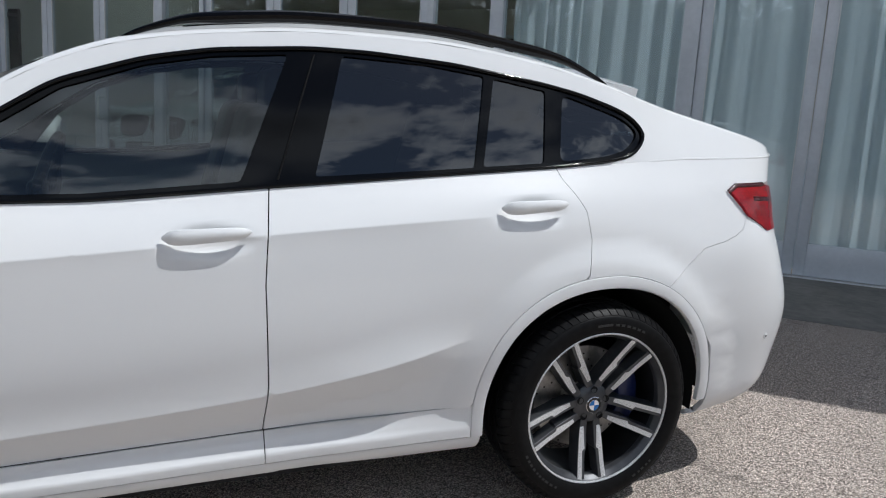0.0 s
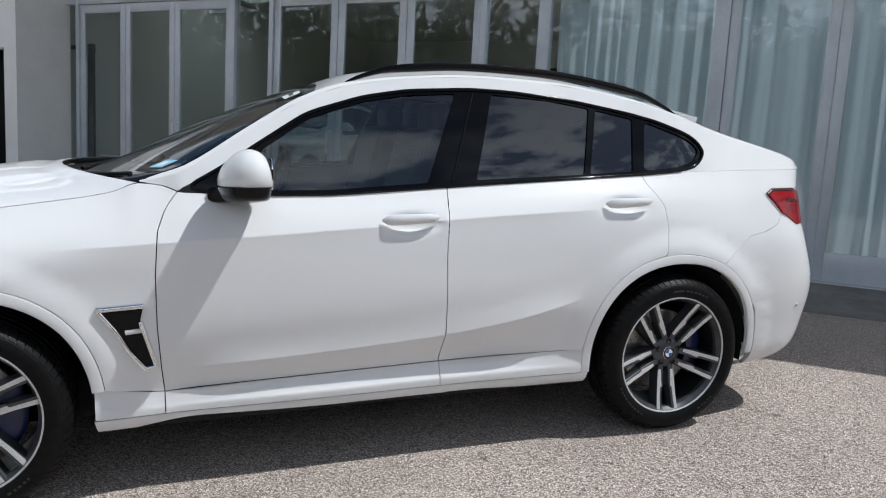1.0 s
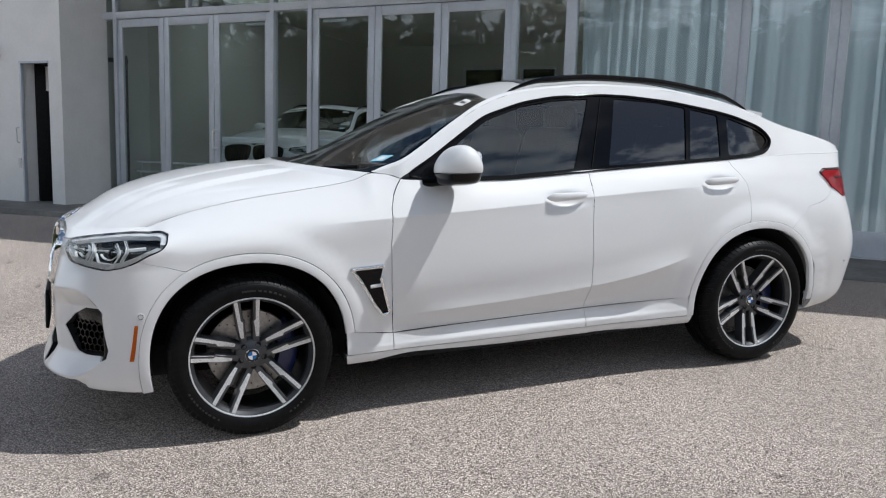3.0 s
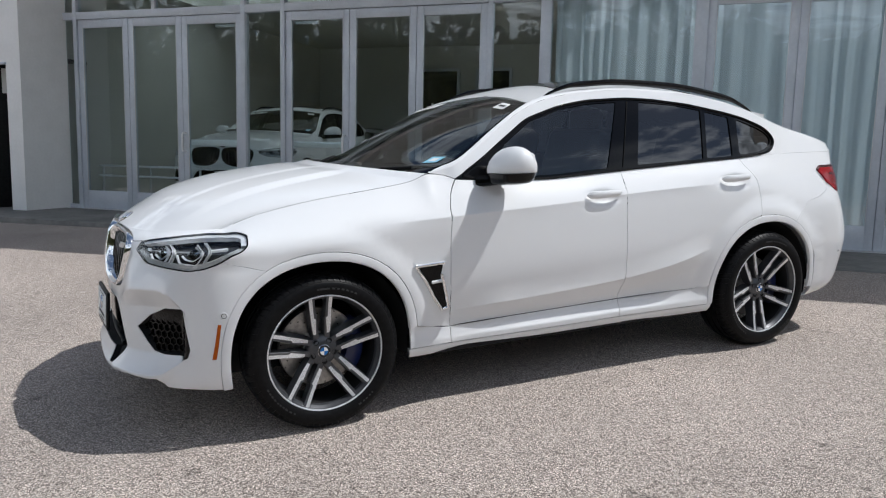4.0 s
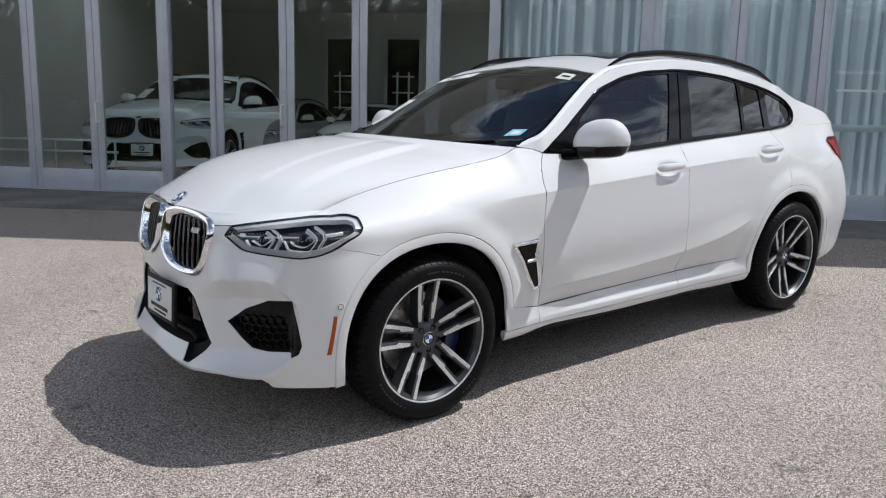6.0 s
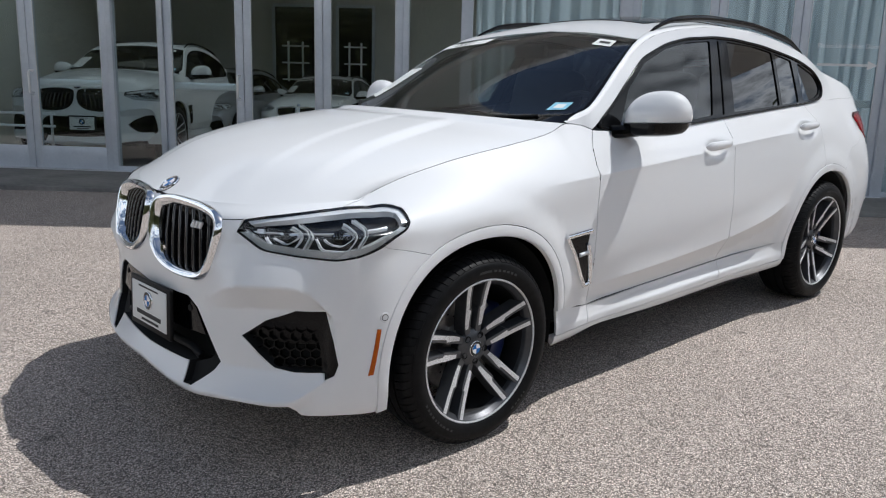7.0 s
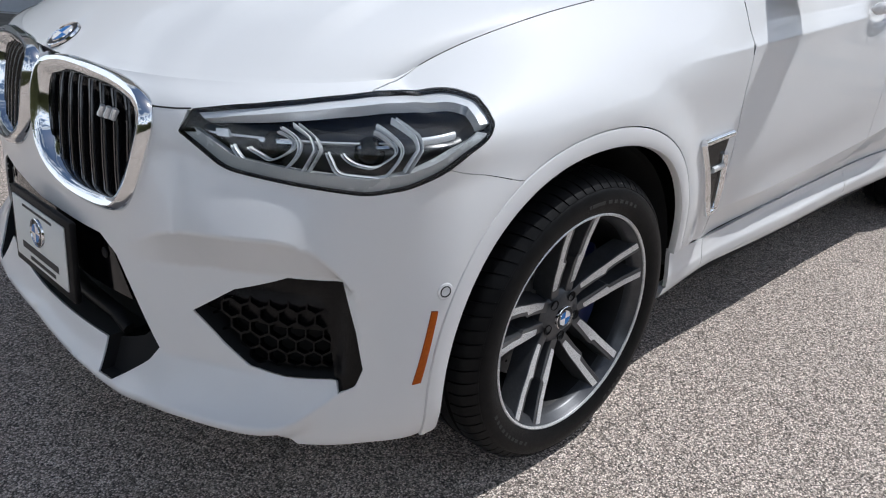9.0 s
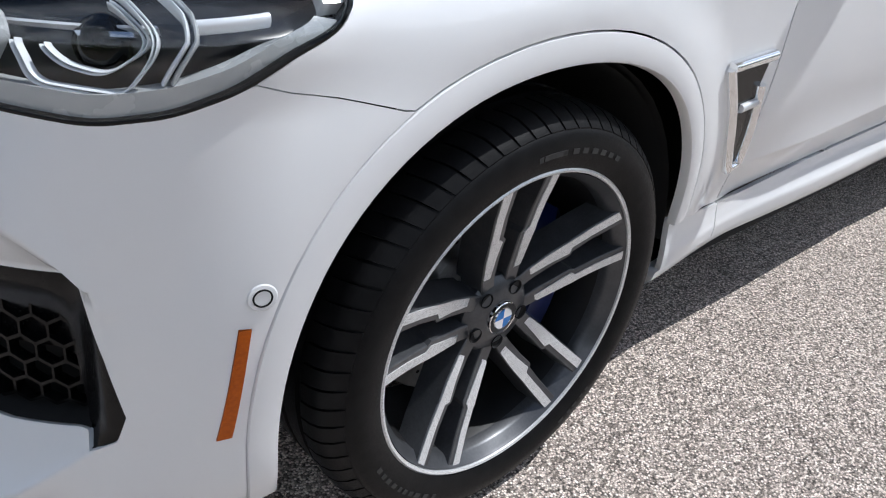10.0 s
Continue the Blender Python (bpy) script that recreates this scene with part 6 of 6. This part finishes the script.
# ---- wheels ----
def wheel_set(turn):
    """One wheel, its outer face towards -y, its hub at the origin."""
    w = new("wheel")
    w.empty_display_size = 0.1
    R, r, half = 0.365, 0.268, 0.128
    bm = lathe([(r + 0.004, half - 0.030), (r + 0.006, half - 0.012), (r + 0.016, half - 0.004), (r + 0.040, half + 0.001), (r + 0.062, half - 0.002), (R - 0.030, half - 0.006), (R - 0.026, half - 0.010), (R - 0.019, half - 0.019), (R - 0.011, half - 0.032), (R - 0.007, half - 0.050),
                (R - 0.007, 0.055), (R - 0.007, 0.0505), (R - 0.008, 0.050), (R - 0.008, 0.042), (R - 0.001, 0.0415), (R - 0.001, 0.006), (R - 0.008, 0.0055), (R - 0.008, -0.0055), (R, -0.006), (R, -0.0415), (R - 0.008, -0.042), (R - 0.008, -0.050), (R, -0.0505), (R, -0.055),
                (R - 0.006, -half + 0.03), (R - 0.03, -half + 0.005), (r + 0.03, -half), (r, -half + 0.03)], 96)
    tyre = part("tyre", bm, RUBBER, w, "black low-profile tyre")
    # shoulder blocks with sipes between them
    bm = bmesh.new()
    rib = ((R - 0.027, -half + 0.0065), (R - 0.015, -half + 0.017), (R - 0.005, -half + 0.032), (R - 0.0005, -half + 0.050), (R, -half + 0.072))
    for k in range(72):
        a, da = 2 * math.pi * k / 72, 2 * math.pi / 72 * 0.43
        rows = []
        for n_row, (q, y) in enumerate(rib):
            lean = 0.35 * da * n_row
            tops = [bm.verts.new((q * math.cos(aa + lean), y, q * math.sin(aa + lean))) for aa in (a - da, a + da)]
            feet = [bm.verts.new(((q - 0.009) * math.cos(aa + lean), y + 0.002, (q - 0.009) * math.sin(aa + lean))) for aa in (a - da, a + da)]
            rows.append((feet[0], tops[0], tops[1], feet[1]))
        for u, v in zip(rows, rows[1:]):
            for c in range(3):
                bm.faces.new((u[c], u[c + 1], v[c + 1], v[c]))
        bm.faces.new(rows[0])
        bm.faces.new(rows[-1][::-1])
    tread = part("tread", from_bm("tread", bm, 25), RUBBER, tyre)
    tread["kind"] = "stuff"
    bm = bmesh.new()
    rng = random.Random(5)
    for a0, n in ((62, 9), (88, 3), (205, 10), (300, 5)):
        a = radians(a0)
        for k in range(n):
            wd = rng.uniform(0.010, 0.018)
            q = 0.306
            m = Matrix.Rotation(-a, 4, "Y") @ Matrix.Translation((q, -half - 0.0012, 0))
            box((0.008, 0.0008, wd * 0.8), (0, 0, 0), 0, bm, m)
            a += (wd + 0.006) / q
    part("lettering", from_bm("lettering", bm, 0), LETTER, tyre, "worn pale lettering bars", kind="stuff")
    # rim: lip, barrel and inner dish
    part("rim_lip", lathe([(0.267, 0.112), (0.268, 0.1165), (0.272, 0.1185), (0.276, 0.116), (0.279, 0.106), (0.276, 0.090)], 96), SATIN, w, "bright machined rim edge")
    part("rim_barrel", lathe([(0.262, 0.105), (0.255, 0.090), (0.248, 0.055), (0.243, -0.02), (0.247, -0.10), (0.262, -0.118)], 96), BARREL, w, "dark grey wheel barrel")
    part("rim_dish", lathe([(0.2660, 0.1140), (0.2630, 0.1080), (0.2550, 0.0960), (0.2520, 0.0900), (0.2515, 0.0700)], 96), GUNMETAL, w, "grey dished edge inside the rim")
    part("hub", lathe([(0.0, 0.072), (0.034, 0.072), (0.040, 0.070), (0.062, 0.066), (0.072, 0.056), (0.074, 0.02), (0.078, -0.02)], 48), GUNMETAL, w)
    cap = roundel("hub_cap", 0.030, w, pose(0, -0.0725, 0))
    for k in range(5):
        a = radians(turn + 36 + 72 * k)
        hole = lathe([(0.0, 0.0), (0.0105, 0.0), (0.0125, 0.004), (0.013, 0.002)], 14)
        part("wheel_bolt", hole, DARK, w, "", pose(0.054 * math.cos(a), -0.0672, 0.054 * math.sin(a)))
    spoke_mesh, face_mesh = {}, {}
    for s in (-1, 1):
        spoke_mesh[s], face_mesh[s] = spoke(s)
    for k in range(5):
        for s in (-1, 1):
            m = Matrix.Rotation(-radians(turn + 72 * k), 4, "Y")
            sp = part("spoke", spoke_mesh[s], GUNMETAL, w, "grey double spoke with a machined edge", m)
            part("spoke_face", face_mesh[s], SATIN, sp)
    # brake
    bm = lathe([(0.085, -0.03), (0.085, -0.012), (0.187, -0.012), (0.190, -0.016), (0.190, -0.036), (0.187, -0.04)], 72)
    disc = part("brake_disc", bm, DISC, w, "drilled steel brake disc")
    bm = bmesh.new()
    for k in range(40):
        a = 2 * math.pi * k / 40
        q = 0.115 + 0.022 * (k % 4)
        bmesh.ops.create_circle(bm, cap_ends=True, segments=8, radius=0.0038, matrix=Matrix.Translation((q * math.cos(a), -0.0123 + 0.024, q * math.sin(a))) @ Matrix.Rotation(radians(90), 4, "X"))
    for v in bm.verts:
        v.co.y = 0.0115
    part("drilling", from_bm("drilling", bm, 0), DARK, disc, kind="stuff")
    part("brake_hat", lathe([(0.0, 0.02), (0.082, 0.02), (0.086, -0.012)], 36), DISC, disc)
    bm = bmesh.new()
    n = 12
    rows = []
    for k in range(n + 1):
        a = radians(-38 + 76 * k / n)
        rows.append([bm.verts.new((q * math.cos(a), y, q * math.sin(a))) for q, y in ((0.120, -0.006), (0.128, -0.034), (0.19, -0.034), (0.212, -0.02), (0.212, 0.06), (0.12, 0.06))])
    for k in range(n):
        for j in range(6):
            bm.faces.new((rows[k][j], rows[k + 1][j], rows[k + 1][(j + 1) % 6], rows[k][(j + 1) % 6]))
    bm.faces.new(rows[0])
    bm.faces.new(rows[-1][::-1])
    part("caliper", bm, CALIPER, w, "blue brake caliper")
    return w


def spoke(s):
    """One arm of a pair, along +x: a deep grey body and a narrow bright face on its outer edge."""
    rs = [0.050, 0.085, 0.125, 0.158, 0.165, 0.205, 0.266]
    mid = [0.026, 0.0300, 0.0335, 0.0345, 0.0375, 0.0410, 0.0455]
    wide = [0.022, 0.024, 0.027, 0.030, 0.024, 0.024, 0.026]
    top = [0.063, 0.066, 0.074, 0.082, 0.083, 0.092, 0.110]
    bm = bmesh.new()
    rows = []
    for q, c, wd, h in zip(rs, mid, wide, top):
        o, i = s * (c + wd / 2), s * (c - wd / 2 - 0.004)
        rows.append([bm.verts.new(p) for p in ((q, -h, o), (q, -h, i), (q, -h + 0.045 + 0.02 * (0.266 - q), i - s * 0.004), (q, -h + 0.050 + 0.02 * (0.266 - q), o + s * 0.006))])
    for a, b in zip(rows, rows[1:]):
        for j in range(4):
            bm.faces.new((a[j], b[j], b[(j + 1) % 4], a[(j + 1) % 4]))
    bm.faces.new(rows[0])
    bm.faces.new(rows[-1][::-1])
    edges = [e for e in bm.edges if abs(e.verts[0].co.x - e.verts[1].co.x) > 0.02 and e.verts[0].co.y < -0.06 and e.verts[1].co.y < -0.06]
    bmesh.ops.bevel(bm, geom=edges, offset=0.0015, segments=1, affect="EDGES")
    fm = bmesh.new()
    rows = []
    for k, (q, c, wd, h) in enumerate(zip(rs, mid, wide, top)):
        if k == 0:
            q += 0.030
        o = s * (c + wd / 2 - 0.0015)
        i = s * (c + wd / 2 - (0.012, 0.016, 0.0215, 0.026, 0.0165, 0.0175, 0.0185)[k])
        rows.append([fm.verts.new(p) for p in ((q, -h - 0.0015, o), (q, -h - 0.0015, i), (q, -h + 0.003, i), (q, -h + 0.003, o))])
    for a, b in zip(rows, rows[1:]):
        for j in range(4):
            fm.faces.new((a[j], b[j], b[(j + 1) % 4], a[(j + 1) % 4]))
    fm.faces.new(rows[0])
    fm.faces.new(rows[-1][::-1])
    return from_bm("spoke", bm, 25), from_bm("spoke_face", fm, 20)


for hx, turn in ((HUBS[0], 94), (HUBS[1], 52)):
    w = wheel_set(turn)
    w.parent = car
    w.matrix_basis = pose(hx, -0.828, HUBZ)
    tagged(w, "grey double-spoke alloy wheel with a low tyre")
    far = copy_thing(w, pose(hx, 0.828, HUBZ, 0, 0, 180))


# ---- trees behind the lot, seen in the glass ----
def tree(seed, tall):
    rng = random.Random(seed)
    t = thing("tree", "broad tree in thin spring leaf at the edge of the lot", "tree", group="trees round the lot")
    bm = bmesh.new()
    tips = []

    def limb(p, d, length, r, depth):
        pts, rad = [p], [r]
        for k in range(4):
            d = (d + Vector((rng.uniform(-1, 1), rng.uniform(-1, 1), rng.uniform(-0.3, 0.7))) * 0.16).normalized()
            p = p + d * length / 4
            pts.append(p)
            rad.append(r * (1 - 0.11 * (k + 1)))
            if depth >= 2 or k == 3:
                tips.append(p)
        tube([tuple(q) for q in pts], rad, 5, bm)
        if depth < 3:
            for k in range(4 if depth else 6):
                a = rng.uniform(0, 2 * math.pi)
                e = (d * 0.7 + Vector((math.cos(a), math.sin(a), rng.uniform(0.0, 0.6))) * 0.8).normalized()
                limb(pts[2 + k % 3], e, length * rng.uniform(0.5, 0.72), rad[2 + k % 3] * 0.6, depth + 1)
    limb(Vector((0, 0, -0.3)), Vector((0, 0, 1)), tall * 0.42, tall * 0.028, 0)
    part("trunk", bm, BARK, t)
    verts, faces = [], []
    for p in tips:
        for _ in range(32):
            c = p + Vector((rng.gauss(0, 0.9), rng.gauss(0, 0.9), rng.gauss(0, 0.8)))
            a, b = Vector((rng.gauss(0, 1), rng.gauss(0, 1), rng.gauss(0, 1))).normalized(), Vector((rng.gauss(0, 1), rng.gauss(0, 1), rng.gauss(0, 1))).normalized()
            s = rng.uniform(0.09, 0.22)
            k = len(verts)
            verts += [tuple(c + a * s), tuple(c + b * s * 0.6), tuple(c - a * s), tuple(c - b * s * 0.6)]
            faces.append((k, k + 1, k + 2, k + 3))
    for _ in range(4200):
        a, r, h = rng.uniform(0, 2 * math.pi), abs(rng.gauss(0, 2.6)), rng.uniform(0.0, 1.0) ** 1.2 * tall * 0.75
        c = Vector((r * math.cos(a), r * math.sin(a), h))
        u, b = Vector((rng.gauss(0, 1), rng.gauss(0, 1), rng.gauss(0, 1))).normalized(), Vector((rng.gauss(0, 1), rng.gauss(0, 1), rng.gauss(0, 1))).normalized()
        s = rng.uniform(0.10, 0.24)
        k = len(verts)
        verts += [tuple(c + u * s), tuple(c + b * s * 0.6), tuple(c - u * s), tuple(c - b * s * 0.6)]
        faces.append((k, k + 1, k + 2, k + 3))
    part("crown", mesh("crown", (verts, faces)), LEAF, t, kind="stuff")
    return t


first, second = tree(3, 13.0), tree(8, 11.0)
spots = []
for row, (far, step) in enumerate(((33, 9.0), (43, 8.5))):
    for k in range(34):
        a = radians(152 + 3.5 * row + k * step * 36 / far)
        if a < radians(322):
            spots.append((far * math.cos(a), far * math.sin(a)))
rng = random.Random(4)
for k, (x, y) in enumerate(spots):
    x, y = x + rng.uniform(-1.5, 1.5), y + rng.uniform(-1.5, 1.5)
    m = Matrix.Translation((x, y, lot(x, y))) @ Matrix.Rotation(rng.uniform(0, 6.28), 4, "Z") @ Matrix.Scale(0.55 if math.atan2(-y, -x) < -0.15 else 1.0, 4)
    if k < 2:
        (first, second)[k].matrix_basis = m @ Matrix.Scale(1 / m.median_scale, 4)
    else:
        copy_thing((first, second)[k % 2], m)

# the wood behind them, tall on one side and low on the other
rng = random.Random(12)
verts, faces = [], []
for _ in range(30000):
    deg = rng.uniform(140, 354)
    top = 6.0 + 9.0 * smooth(160, 172, deg) - 10.0 * smooth(226, 246, deg) + 6.0 * smooth(300, 325, deg) + 2.2 * math.sin(deg * 0.71) + 1.1 * math.sin(deg * 2.3)
    far = rng.uniform(47, 53)
    x, y = far * math.cos(radians(deg)), far * math.sin(radians(deg))
    c = Vector((x, y, lot(x, y) + rng.uniform(0, 1) ** 0.9 * top + rng.gauss(0, 0.5)))
    a, b = Vector((rng.gauss(0, 1), rng.gauss(0, 1), rng.gauss(0, 1))).normalized(), Vector((rng.gauss(0, 1), rng.gauss(0, 1), rng.gauss(0, 1))).normalized()
    s = rng.uniform(0.25, 0.75)
    k = len(verts)
    verts += [tuple(c + a * s), tuple(c + b * s * 0.7), tuple(c - a * s), tuple(c - b * s * 0.7)]
    faces.append((k, k + 1, k + 2, k + 3))
part("woods", mesh("woods", (verts, faces)), LEAF, None, "dense wood edge beyond the lot", None, "stuff", "woods")

# ---- cars inside the showroom ----
SILVER = material("silver_paint", (0.30, 0.31, 0.33), 0.35, 0.4, coat=0.8)


def show_car(x, y, turn, size, label, paint=None, dark_ring=False):
    """A parked car of another size and paint in the showroom."""
    c = copy_thing(car, Matrix.Translation((x, y, SILL - 0.005)) @ Matrix.Rotation(radians(turn), 4, "Z") @ Matrix.Scale(size, 4))
    for ob in c.children_recursive:
        if ob.type != "MESH" or not ob.data.materials:
            continue
        swap = paint if ob.data.materials[0] == PAINT else GLOSS_BLACK if dark_ring and ob.data.materials[0] == CHROME else None
        if swap:
            ob.material_slots[0].link = "OBJECT"
            ob.material_slots[0].material = swap
    return tagged(c, label, "car")


show_car(1.86, 9.39, 50, 1.18, "large white SUV facing the glass doors indoors", None, True)
show_car(3.95, 11.1, 42, 0.97, "silver car parked beside the white SUV indoors", SILVER)
show_car(6.4, 10.96, 42, 0.95, "white car parked deeper in the showroom")
